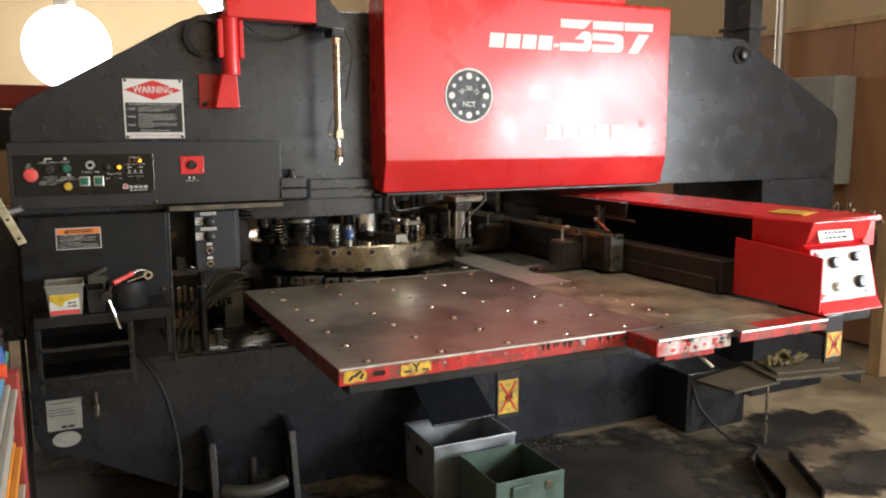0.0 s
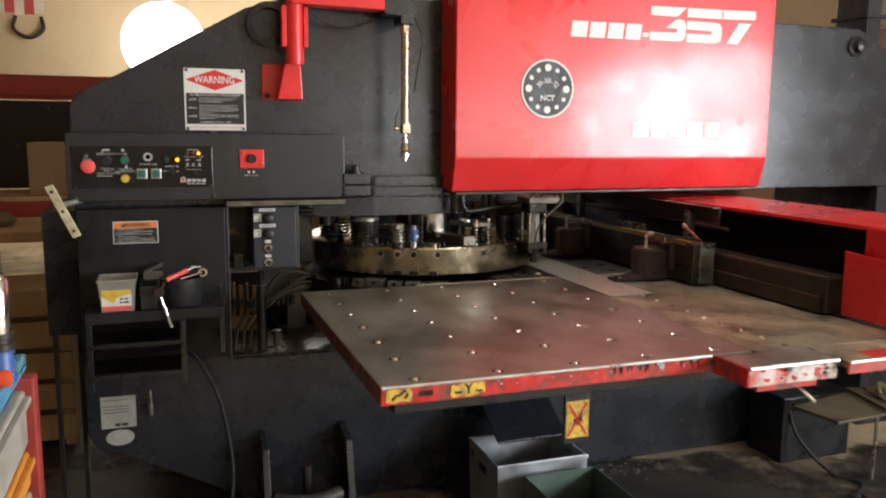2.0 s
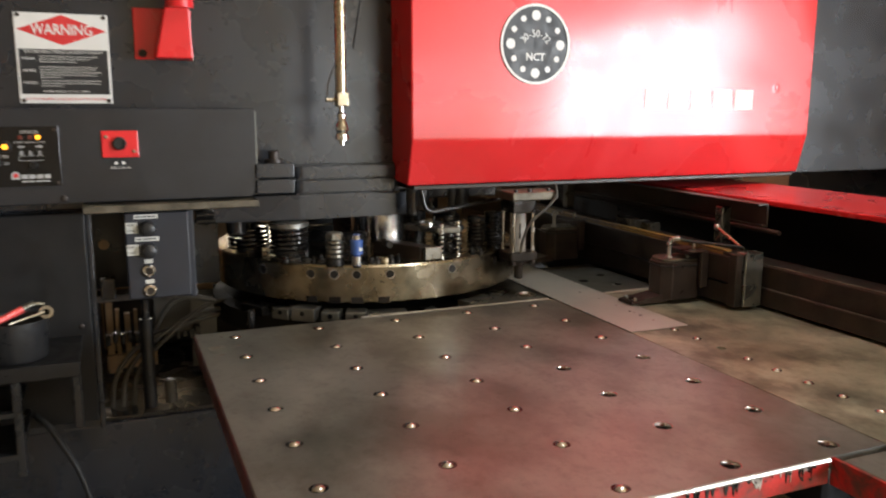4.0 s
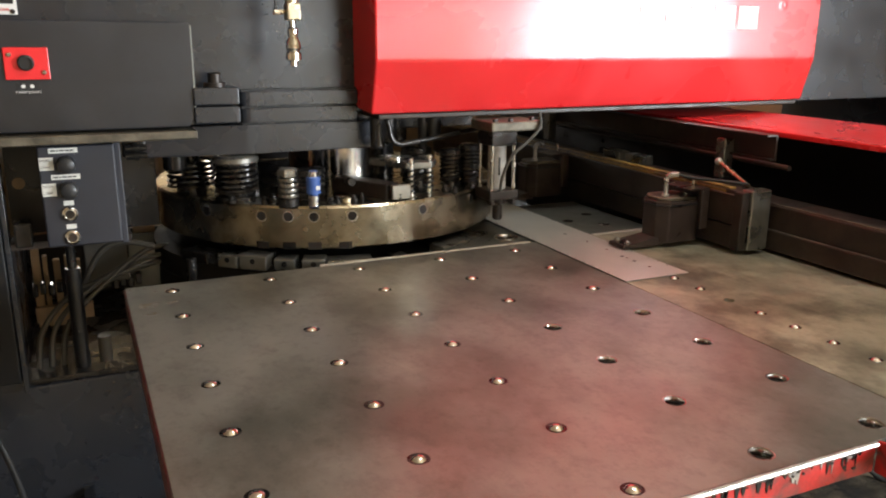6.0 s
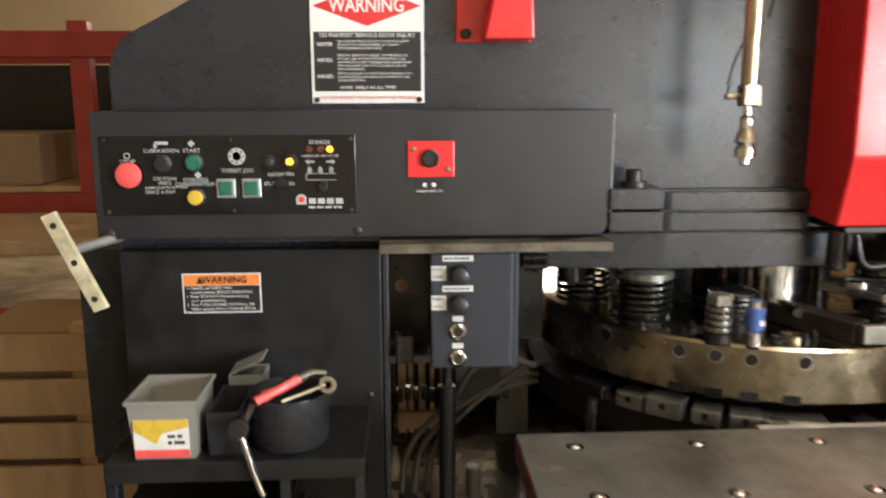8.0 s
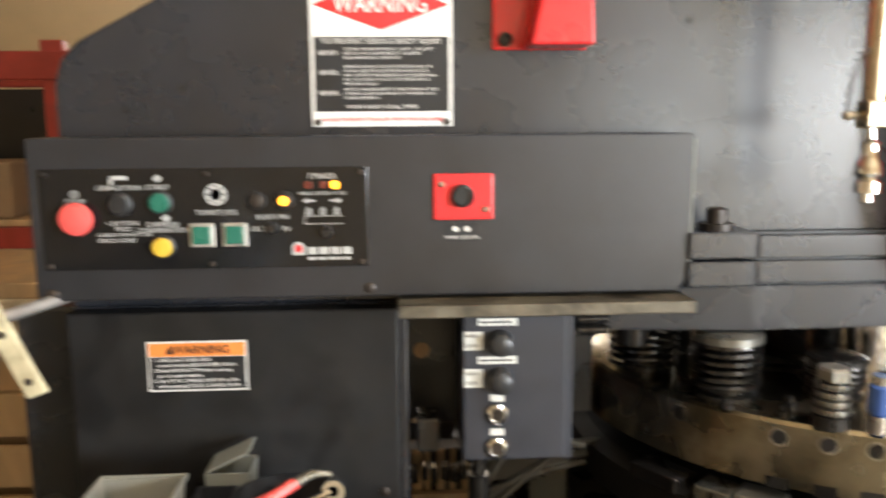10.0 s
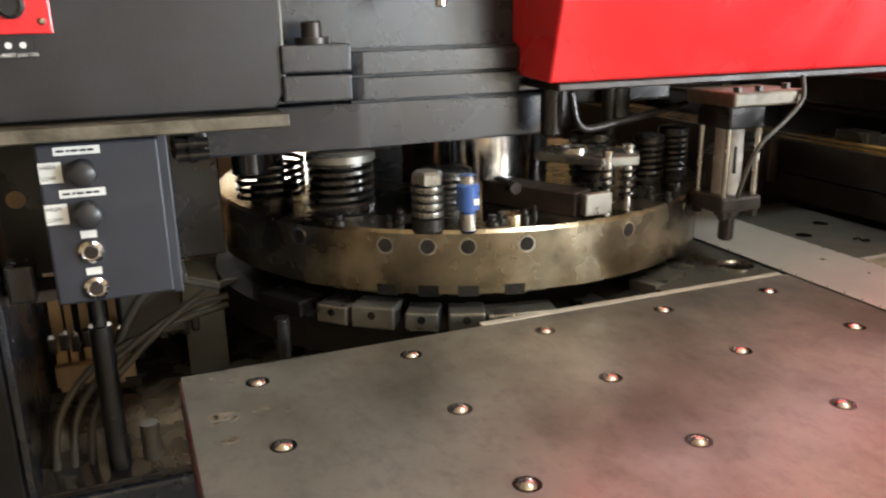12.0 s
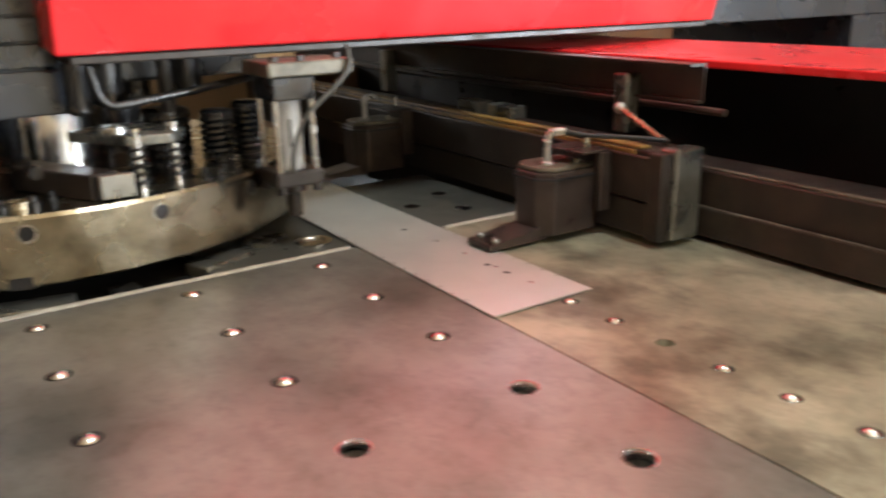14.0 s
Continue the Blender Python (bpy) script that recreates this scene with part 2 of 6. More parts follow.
FLAGRED = mat("red_cloth", (0.42, 0.06, 0.05), 0.85, 0, 0.1, 8)
GLOW = mat("glowing_lamp_lens", (1, 1, 1), 0.4, 0, 0.0, 5, emit=((1.0, 0.97, 0.92), 12.0))
ORANGEPLASTIC = mat("orange_red_plastic", (0.75, 0.09, 0.03), 0.35, 0, 0.06, 20)

# ---- builders ----
ORIGIN = {}


def thing(name, at, label, category, group="", kind=""):
    ob = new(name)
    ob.empty_display_size = 0.1
    ob.location = at
    ORIGIN[ob.name] = Vector(at)
    return tagged(ob, label, category, group, kind)


def part(name, bm, material, parent, label="", smooth=False):
    """Links a bmesh, built in world places, as one mesh object under a thing or a part."""
    origin = ORIGIN[parent.name]
    bmesh.ops.recalc_face_normals(bm, faces=bm.faces)
    bmesh.ops.translate(bm, vec=-origin, verts=bm.verts)
    me = bpy.data.meshes.new(name)
    bm.to_mesh(me)
    bm.free()
    me.materials.append(material)
    if smooth:
        me.polygons.foreach_set("use_smooth", [True] * len(me.polygons))
        me.set_sharp_from_angle(angle=radians(38))
    ob = new(name, me)
    ob.parent = parent
    ORIGIN[ob.name] = origin
    return tagged(ob, label)


def solid(name, bm, material, label, category, group="", kind="", smooth=False):
    """One mesh as a top-level thing, its origin at the middle of its base."""
    vs = [v.co for v in bm.verts]
    base = Vector(((min(v.x for v in vs) + max(v.x for v in vs)) / 2, (min(v.y for v in vs) + max(v.y for v in vs)) / 2, min(v.z for v in vs)))
    bmesh.ops.recalc_face_normals(bm, faces=bm.faces)
    bmesh.ops.translate(bm, vec=-base, verts=bm.verts)
    me = bpy.data.meshes.new(name)
    bm.to_mesh(me)
    bm.free()
    me.materials.append(material)
    if smooth:
        me.polygons.foreach_set("use_smooth", [True] * len(me.polygons))
        me.set_sharp_from_angle(angle=radians(38))
    ob = new(name, me)
    ob.location = base
    ORIGIN[ob.name] = base
    return tagged(ob, label, category, group, kind)


def join(*bms):
    out = bms[0]
    for b in bms[1:]:
        me = bpy.data.meshes.new("scratch")
        b.to_mesh(me)
        b.free()
        out.from_mesh(me)
        bpy.data.meshes.remove(me)
    return out


def box(x0, x1, y0, y1, z0, z1, bevel=0.0, seg=2):
    bm = bmesh.new()
    bmesh.ops.create_cube(bm, size=1)
    for v in bm.verts:
        v.co = Vector(((x0 + x1) / 2 + v.co.x * (x1 - x0), (y0 + y1) / 2 + v.co.y * (y1 - y0), (z0 + z1) / 2 + v.co.z * (z1 - z0)))
    if bevel:
        bmesh.ops.bevel(bm, geom=bm.edges[:], offset=bevel, segments=seg, affect="EDGES", profile=0.5)
    return bm


def prism(pts, a0, a1, axis="y", bevel=0.0, seg=2):
    """A polygon swept along an axis: (x, z) along y, (y, z) along x, (x, y) along z."""
    bm = bmesh.new()
    def place(p, a):
        return {"y": (p[0], a, p[1]), "x": (a, p[0], p[1]), "z": (p[0], p[1], a)}[axis]
    lo = [bm.verts.new(place(p, a0)) for p in pts]
    hi = [bm.verts.new(place(p, a1)) for p in pts]
    k = len(pts)
    bm.faces.new(lo)
    bm.faces.new(hi[::-1])
    for i in range(k):
        bm.faces.new((lo[i], lo[(i + 1) % k], hi[(i + 1) % k], hi[i]))
    if bevel:
        bmesh.ops.bevel(bm, geom=bm.edges[:], offset=bevel, segments=seg, affect="EDGES", profile=0.5)
    return bm


AXES = {"z": Matrix(), "y": Matrix.Rotation(radians(90), 4, "X"), "x": Matrix.Rotation(radians(90), 4, "Y")}


def lathe(profile, at=(0, 0, 0), axis="z", seg=32):
    """A profile of (radius, height) turned about an axis; y and x turn the height towards -y and +x."""
    bm = bmesh.new()
    rings = []
    for r, h in profile:
        if r < 1e-6:
            rings.append([bm.verts.new((0, 0, h))])
        else:
            rings.append([bm.verts.new((r * math.cos(2 * math.pi * i / seg), r * math.sin(2 * math.pi * i / seg), h)) for i in range(seg)])
    for a, b in zip(rings, rings[1:]):
        for i in range(seg):
            j = (i + 1) % seg
            q = [a[i % len(a)], a[j % len(a)], b[j % len(b)], b[i % len(b)]]
            u = list(dict.fromkeys(q))
            if len(u) > 2:
                bm.faces.new(u)
    for ring in (rings[0], rings[-1]):
        if len(ring) > 1:
            bm.faces.new(ring)
    bm.transform(Matrix.Translation(at) @ AXES[axis])
    return bm


def rod(r, h, at, axis="z", seg=20, bevel=0.0):
    c = min(bevel, r * 0.5)
    prof = [(r - c, 0), (r, c), (r, h - c), (r - c, h)] if c else [(r, 0), (r, h)]
    return lathe(prof, at, axis, seg)


def tube(path, r, seg=10, closed=False):
    """A round bar bent along a list of places."""
    bm = bmesh.new()
    pts = [Vector(p) for p in path]
    rings = []
    side = None
    for i, p in enumerate(pts):
        d = (pts[min(i + 1, len(pts) - 1)] - pts[max(i - 1, 0)]).normalized()
        if side is None:
            side = d.orthogonal().normalized()
        side = (side - d * side.dot(d)).normalized()
        up = d.cross(side)
        rings.append([bm.verts.new(p + r * (math.cos(2 * math.pi * k / seg) * side + math.sin(2 * math.pi * k / seg) * up)) for k in range(seg)])
    for a, b in zip(rings, rings[1:]):
        for k in range(seg):
            bm.faces.new((a[k], a[(k + 1) % seg], b[(k + 1) % seg], b[k]))
    bm.faces.new(rings[0])
    bm.faces.new(rings[-1])
    return bm


def curve(pts, n=12):
    """Places along a smooth curve through pts."""
    ps = [Vector(p) for p in pts]
    ps = [2 * ps[0] - ps[1]] + ps + [2 * ps[-1] - ps[-2]]
    out = []
    for i in range(1, len(ps) - 2):
        a, b, c, d = ps[i - 1:i + 3]
        for k in range(n):
            t = k / n
            out.append(0.5 * (2 * b + (c - a) * t + (2 * a - 5 * b + 4 * c - d) * t * t + (3 * b - a - 3 * c + d) * t ** 3))
    return out + [ps[-2]]


def spring(r, wire, z0, z1, turns, at, seg=14):
    n = int(turns * seg)
    return tube([(at[0] + r * math.cos(2 * math.pi * i / seg), at[1] + r * math.sin(2 * math.pi * i / seg), z0 + (z1 - z0) * i / n) for i in range(n + 1)], wire, 6)


def words(text, size, x, y, z, align="CENTER", bold=0.0, wide=1.0, turn=0.0):
    """Letters as a thin mesh that faces -y, their middle at x, z, on the plane y."""
    c = bpy.data.curves.new("letters", "FONT")
    c.body, c.size, c.align_x, c.align_y, c.extrude, c.resolution_u, c.offset = text, size, align, "CENTER", 0.0004, 2, bold
    ob = bpy.data.objects.new("letters", c)
    me = bpy.data.meshes.new_from_object(ob)
    bm = bmesh.new()
    bm.from_mesh(me)
    bm.transform(Matrix.Translation((x, y, z)) @ Matrix.Rotation(radians(90), 4, "X") @ Matrix.Rotation(radians(turn), 4, "Z") @ Matrix.Diagonal((wide, 1, 1, 1)))
    bpy.data.objects.remove(ob)
    bpy.data.curves.remove(c)
    bpy.data.meshes.remove(me)
    return bm


def bars(x0, x1, y, rows, h, seed=1, gap=0.2):
    """Rows of small upright bars in place of writing too small to read."""
    rnd = random.Random(seed)
    bm = bmesh.new()
    for z in rows:
        x = x0
        while x < x1 - h:
            w = min(x1 - x, h * rnd.uniform(1.2, 3.4))
            bm = join(bm, box(x, x + w, y - 0.0006, y, z - h / 2, z + h / 2))
            x += w + h * rnd.uniform(0.5, 0.8)
    return bm


def screw(at, r, parent, material=None):
    return part("screw", lathe([(r, 0), (r, 0.003), (r * 0.6, 0.005), (0, 0.005)], at, "y", 12), material or DARKSTEEL, parent, smooth=True)


def feathered(m):
    """Lets a dark floor patch thin out raggedly towards its rim."""
    nt = m.node_tree
    n, l = nt.nodes, nt.links
    tc = n.new("ShaderNodeTexCoord")
    tc.name = "dark_patch_edge"
    mp = n.new("ShaderNodeMapping")
    mp.inputs["Location"].default_value, mp.inputs["Scale"].default_value = (-1, -1, 0), (2, 2, 0)
    ln = n.new("ShaderNodeVectorMath")
    ln.operation = "LENGTH"
    nz = n.new("ShaderNodeTexNoise")
    nz.inputs["Scale"].default_value, nz.inputs["Detail"].default_value, nz.inputs["Roughness"].default_value = 3.5, 8, 0.65
    ad = n.new("ShaderNodeMath")
    ad.operation = "MULTIPLY_ADD"
    ad.inputs[1].default_value = 1.5
    mr = n.new("ShaderNodeMapRange")
    mr.inputs["From Min"].default_value, mr.inputs["From Max"].default_value = 1.22, 1.58
    mr.inputs["To Min"].default_value, mr.inputs["To Max"].default_value = 0.95, 0.0
    l.new(tc.outputs["Generated"], mp.inputs[0])
    l.new(mp.outputs[0], ln.inputs[0])
    l.new(tc.outputs["Object"], nz.inputs["Vector"])
    l.new(nz.outputs[0], ad.inputs[0])
    l.new(ln.outputs["Value"], ad.inputs[2])
    l.new(ad.outputs[0], mr.inputs[0])
    l.new(mr.outputs[0], n["Principled BSDF"].inputs["Alpha"])


feathered(OILSHADE)

# ---- the hall ----
floor = solid("floor", box(-7, 8, -3.2, 14.6, -0.2, 0), CONCRETE, "tan concrete workshop floor with dark oil stains", "floor", kind="structure")
solid("ceiling", box(-7, 8, -3.2, 14.6, 4.6, 4.8), WALL, "tan workshop ceiling", "ceiling", kind="structure")
solid("wall_north", box(-7, 8, 14.4, 14.6, 0, 4.6), WALL, "tan painted far wall of the workshop", "wall", kind="structure")
solid("wall_west", box(-7.2, -7, -3.2, 14.6, 0, 4.6), WALL, "tan painted side wall", "wall", kind="structure")
solid("wall_east", box(8.0, 8.2, -3.2, 14.6, 0, 4.6), WALL, "tan painted side wall", "wall", kind="structure")
solid("wall_south", join(box(-7, 2.65, -3.2, -3.0, 0, 4.6), box(4.45, 8, -3.2, -3.0, 0, 4.6), box(2.65, 4.45, -3.2, -3.0, 2.2, 4.6), box(2.65, 4.45, -3.2, -3.0, 0, 1.2)), WALL, "tan wall with one wide window opening", "wall", kind="structure")
solid("wall_side", join(box(5.5, 5.6, -3.0, -2.7, 0, 4.6), box(5.5, 5.6, -2.7, 0.4, 0, 0.95), box(5.5, 5.6, -2.7, 0.4, 2.42, 4.6), box(5.5, 5.6, 0.4, 3.2, 0, 4.6)), WALL, "tan side wall with a long window opening", "wall", kind="structure")
# partition beside the machine: plywood below, painted above
solid("wall_partition", box(5.5, 5.6, 3.2, 8.5, 2.42, 4.6), WALL, "tan painted upper part of the side partition", "wall", kind="structure")
lining = thing("plywood_lining", (5.5, 5.8, 0), "reddish-brown plywood sheets lining the side partition", "wall lining", kind="structure")
for i, y in enumerate((3.2, 4.43, 5.66, 6.89)):
    part("panel", box(5.47, 5.56, y, y + 1.222, 0.02, 2.40, 0.003), PLYWOOD, lining)
part("batten", box(5.455, 5.5, 3.2, 8.1, 2.40, 2.44, 0.003), WOOD, lining)


def high_bay_lamp(x, y, z, r):
    lamp = thing("high_bay_lamp", (x, y, z), "glaring white high bay lamp hanging in the far hall", "lamp", "high bay lamps")
    part("lens", lathe([(r * math.sin(math.pi * k / 16), -r * math.cos(math.pi * k / 16)) for k in range(17)], (x, y, z), "z", 32), GLOW, lamp, "glowing white globe", True)
    part("housing", lathe([(0.14, r - 0.02), (0.14, r + 0.06), (0.06, r + 0.12), (0, r + 0.12)], (x, y, z), "z", 24), ALU, lamp, "", True)
    part("cord", rod(0.012, 4.6 - z - r - 0.1, (x, y, z + r + 0.1)), RUBBER, lamp)


# the two far globes are oversized: their glare is built into the radius
high_bay_lamp(0.28, 12.75, 2.80, 0.57)
high_bay_lamp(2.55, 12.75, 3.78, 0.50)
high_bay_lamp(2.2, 2.0, 4.25, 0.22)

# red pallet rack behind the machine
rack = thing("pallet_rack", (-1.6, 6.3, 0), "red steel pallet rack with dark loaded shelves", "rack")
for x in (-3.4, -1.12):
    for y in (6.2, 6.9):
        part("upright", box(x - 0.05, x + 0.05, y, y + 0.08, 0, 1.98, 0.006), RACKRED, rack)
for y in (6.19, 6.93):
    part("beam", prism([(y, 1.80), (y + 0.05, 1.80), (y + 0.05, 1.93), (y, 1.93)], -4.5, 0.25, "x", 0.006), RACKRED, rack)
    part("beam", box(-4.5, 0.25, y, y + 0.05, 1.02, 1.12, 0.006), RACKRED, rack)
part("shelf", box(-4.5, 0.25, 6.25, 6.92, 1.12, 1.15, 0.003), WOOD, rack)
part("back_panel", box(-4.5, 0.25, 6.95, 6.98, 1.16, 1.79), BLACK, rack, "dark back panel")
solid("brown_carton", box(-0.62, 0.1, 6.3, 6.8, 1.152, 1.50, 0.01), CARD, "brown carton on the rack shelf", "box", "cartons on the rack")
solid("brown_carton", box(-2.2, -1.4, 6.3, 6.8, 1.152, 1.42, 0.01), CARD, "brown carton on the rack shelf", "box", "cartons on the rack")
solid("work_glove", lathe([(0, 0), (0.11, 0.01), (0.13, 0.04), (0.09, 0.08), (0, 0.09)], (-0.72, 5.6, 1.03), "z", 14), GLOVE, "crumpled tan work glove on the bench", "glove", smooth=True)
bench = thing("work_bench", (-1.6, 5.6, 0), "cluttered wooden bench beside the rack", "bench")
part("benchtop", box(-3.2, -0.25, 5.3, 6.1, 0.97, 1.03, 0.006), WOOD, bench)
for x in (-3.1, -0.4):
    for y in (5.35, 5.98):
        part("leg", box(x, x + 0.09, y, y + 0.09, 0, 0.97, 0.004), WOOD, bench)
part("rail", box(-3.2, -0.25, 5.31, 5.35, 0.62, 0.74, 0.004), RACKRED, bench, "red painted rail")
# striped cloth on the far wall
flag = thing("striped_cloth", (-2.0, 14.38, 3.3), "red and white striped cloth hung on the wall", "flag")
for i in range(9):
    part("stripe", box(-2.65 + i * 0.135, -2.65 + i * 0.135 + 0.133, 14.385, 14.398, 3.30 + 0.015 * (i % 3), 4.4), FLAGRED if i % 2 else FLAGCLOTH, flag)
solid("wall_hook", tube(curve([(-1.84, 14.405, 3.28), (-1.86, 14.34, 3.08), (-1.66, 14.33, 2.96), (-1.46, 14.34, 3.08), (-1.48, 14.405, 3.28)]), 0.028), DARKSTEEL, "dark round hook on the far wall", "hook", smooth=True)
# cartons and boards behind the turret
for k, (x0, x1, y0, y1, z0, z1) in enumerate([(0.15, 0.75, 5.3, 5.8, 0, 0.62), (0.8, 1.5, 5.2, 5.9, 0, 0.78), (0.2, 0.9, 5.3, 5.8, 0.62, 1.06), (1.6, 2.4, 5.2, 5.9, 0, 0.9), (0.95, 1.6, 5.25, 5.8, 0.9 - 0.12, 1.22), (2.5, 3.3, 5.2, 5.9, 0, 1.15), (1.7, 2.3, 5.25, 5.75, 0.9, 1.34), (3.4, 4.3, 5.3, 5.9, 0, 1.34)]):
    solid("brown_carton", box(x0, x1, y0, y1, z0, z1, 0.008), CARD, "brown cardboard carton stacked behind the machine", "box", "cartons behind the machine")
board = thing("leaning_boards", (0.55, 4.9, 0), "bare timber boards leaning behind the machine", "timber")
for i in range(6):
    b = box(0.30 + i * 0.1, 0.36 + i * 0.1, 4.9, 4.93, 0, 1.12 + 0.05 * (i % 3), 0.003)
    bmesh.ops.rotate(b, cent=(0.3, 4.9, 0), matrix=Matrix.Rotation(radians(-9), 3, "X"), verts=b.verts)
    part("board", b, WOOD, board)

crate = thing("timber_crate", (-0.6, 5.0, 0), "rough timber crate on the floor behind the press", "crate")
for k in range(5):
    part("slat", box(-1.05, -0.24, 4.70, 4.72, 0.04 + 0.16 * k, 0.17 + 0.16 * k, 0.003), WOOD, crate)
for x in (-1.05, -0.66, -0.30):
    part("post", box(x, x + 0.06, 4.72, 4.78, 0, 0.84, 0.003), WOOD, crate)
part("box", box(-1.04, -0.25, 4.78, 5.25, 0.02, 0.80, 0.005), CARD, crate)

# ---- the punch press ----
FY = 3.69
press = thing("punch_press", (2.1, 4.1, 0), "charcoal and red turret punch press with a bridge frame", "punch press")
part("upper_frame", prism([(-0.09, 1.30), (-0.09, 1.66), (-0.078, 1.70), (-0.05, 1.728), (0.11, 1.81), (0.55, 2.06), (0.80, 2.14), (3.60, 2.13), (4.38, 1.73), (4.42, 1.68), (4.42, 1.33), (0.46, 1.33), (0.46, 1.30)], FY, 4.45, "y", 0.006), CHARCOAL, press)
part("left_column", box(-0.09, 0.455, FY + 0.002, 4.45, 0.66, 1.30), CHARCOAL, press)
part("lower_frame", prism([(-0.09, 0.67), (-0.09, 0.42), (-0.07, 0.37), (-0.03, 0.34), (0.04, 0.33), (0.45, 0.10), (0.64, 0.0), (3.19, 0.0), (3.19, 0.67)], FY, 4.45, "y", 0.006), CHARCOAL, press)
part("right_column", box(3.81, 4.42, FY + 0.003, 4.45, 0, 1.328), CHARCOAL, press)
# added black sheet: stands in for shade on top of the lower frame
part("dark_top_sheet", box(0.455, 3.17, FY + 0.01, 4.44, 0.67, 0.684, 0.003), OILBLACK, press, "black sheet added to keep the throat floor in shade")
part("lower_beam", box(3.19, 3.81, 3.95, 4.45, 0, 0.6, 0.005), CHARCOAL, press)
part("frame_eye", lathe([(0.05, 0), (0.05, 0.012), (0.034, 0.02), (0.03, 0.05), (0.018, 0.055), (0, 0.055)], (3.575, FY, 2.04), "y", 24), BLACK, press, "round black lifting eye", True)
stack = part("exhaust_duct", box(3.673, 3.766, 3.72, 3.925, 2.0, 3.2, 0.004), CHARCOAL, press, "dark square duct")
part("flange", box(3.655, 3.784, 3.70, 3.945, 2.192, 2.212, 0.003), CHARCOAL, stack)
part("cable_port", lathe([(0.085, 0), (0.085, 0.03), (0.062, 0.035), (0.058, 0.008), (0, 0.008)], (0.635, FY, 2.0), "y", 32), CHARCOAL, press, "round cable port", True)
part("front_panel", box(-0.085, 0.448, 3.65, FY, 0.70, 1.298, 0.004), BLACKPANEL, press)
for x, z in ((-0.06, 0.98), (0.42, 0.98)):
    screw((x, 3.65, z), 0.008, press)
for x, z in ((0.11, 1.655), (0.02, 1.62), (0.81, 1.80), (0.93, 1.76), (0.80, 1.55)):
    part("plug_hole", lathe([(0.006, 0), (0.006, 0.0015), (0, 0.0015)], (x, FY, z), "y", 10), BLACK, press)

# red front cover
cover = part("front_cover", prism([(3.515, 1.487), (3.515, 2.222), (3.525, 2.232), (3.70, 2.232), (3.70, 1.357), (3.552, 1.348)], 1.352, 2.914, "x", 0.006, 3), RED, press, "large red painted sheet metal cover with shallow dents")
part("top_cover", box(1.87, 2.65, 3.54, 4.2, 2.233, 2.47, 0.01), RED, press, "red top cover")
part("side_guard", box(1.3605, 1.367, 3.60, 3.70, 1.40, 2.2), DARKSTEEL, cover)
# product lettering as plain white blocks
def blocks(spec, z0, h, lean, parent, y=3.515, material=None):
    for x, w in spec:
        part("white_block", prism([(x, z0), (x + w, z0), (x + w + lean, z0 + h), (x + lean, z0 + h)], y - 0.0015, y + 0.001, "y"), material or WHITE, parent)
blocks([(1.862 + i * 0.087, 0.075) for i in range(4)], 1.995, 0.065, 0.008, cover)
blocks([(2.210, 0.030)], 2.010, 0.016, 0.002, cover)
def white_shape(pts):
    part("white_digit", prism(pts, 3.5135, 3.516, "y"), WHITE, cover)
# the digits 3, 5 and 7 in wide cut strokes
white_shape([(2.249, 2.103), (2.382, 2.101), (2.430, 2.143), (2.249, 2.141)])
white_shape([(2.247, 1.996), (2.403, 1.997), (2.420, 2.005), (2.428, 2.021), (2.428, 2.071), (2.420, 2.086), (2.403, 2.091), (2.378, 2.089), (2.329, 2.052), (2.383, 2.051), (2.389, 2.042), (2.380, 2.033), (2.247, 2.032)])
white_shape([(2.435, 2.103), (2.617, 2.104), (2.618, 2.144), (2.435, 2.142)])
white_shape([(2.434, 1.996), (2.590, 1.997), (2.611, 2.005), (2.619, 2.021), (2.619, 2.065), (2.611, 2.080), (2.590, 2.086), (2.433, 2.087), (2.433, 2.051), (2.562, 2.049), (2.569, 2.041), (2.562, 2.033), (2.434, 2.032)])
white_shape([(2.625, 2.104), (2.800, 2.108), (2.801, 2.147), (2.625, 2.143)])
white_shape([(2.650, 1.998), (2.709, 1.998), (2.779, 2.091), (2.712, 2.091)])
blocks([(2.180 + i * 0.095, 0.081) for i in range(5)], 1.578, 0.069, 0.0, cover)
part("dent", lathe([(0.0, 0.0002), (0.004, 0.0006), (0.008, 0.0016), (0.013, 0.0009), (0.020, 0.0001)], (2.746, 3.5152, 1.654), "y", 24), RED, cover, "", True)
disc = part("round_plate", lathe([(0.121, 0), (0.121, 0.004), (0.112, 0.004), (0.112, 0.0025), (0, 0.0025)], (1.761, 3.515, 1.776), "y", 48), SIGNBLACK, press, "round black station plate", True)
part("rim", lathe([(0.1215, 0.0), (0.1215, 0.005), (0.1135, 0.005), (0.1135, 0.0)], (1.761, 3.5155, 1.776), "y", 48), WHITE, disc)
for i in range(12):
    a = math.pi / 6 * i
    r = 0.0155 if i % 3 == 0 else 0.0095
    part("white_dot", lathe([(r, 0), (r, 0.001), (0, 0.001)], (1.761 + 0.087 * math.sin(a), 3.5124, 1.776 + 0.087 * math.cos(a)), "y", 18), WHITE, disc)
for i, ch in enumerate("30-50-72"):
    a = radians(-62 + i * 17.7)
    part("letter", words(ch, 0.030, 1.761 + 0.047 * math.sin(a), 3.5122, 1.776 + 0.036 * math.cos(a) - 0.004, turn=-math.degrees(a) * 0.8), WHITE, disc)
part("letters", words("NCT", 0.032, 1.761, 3.5122, 1.737, bold=0.0006), WHITE, disc)

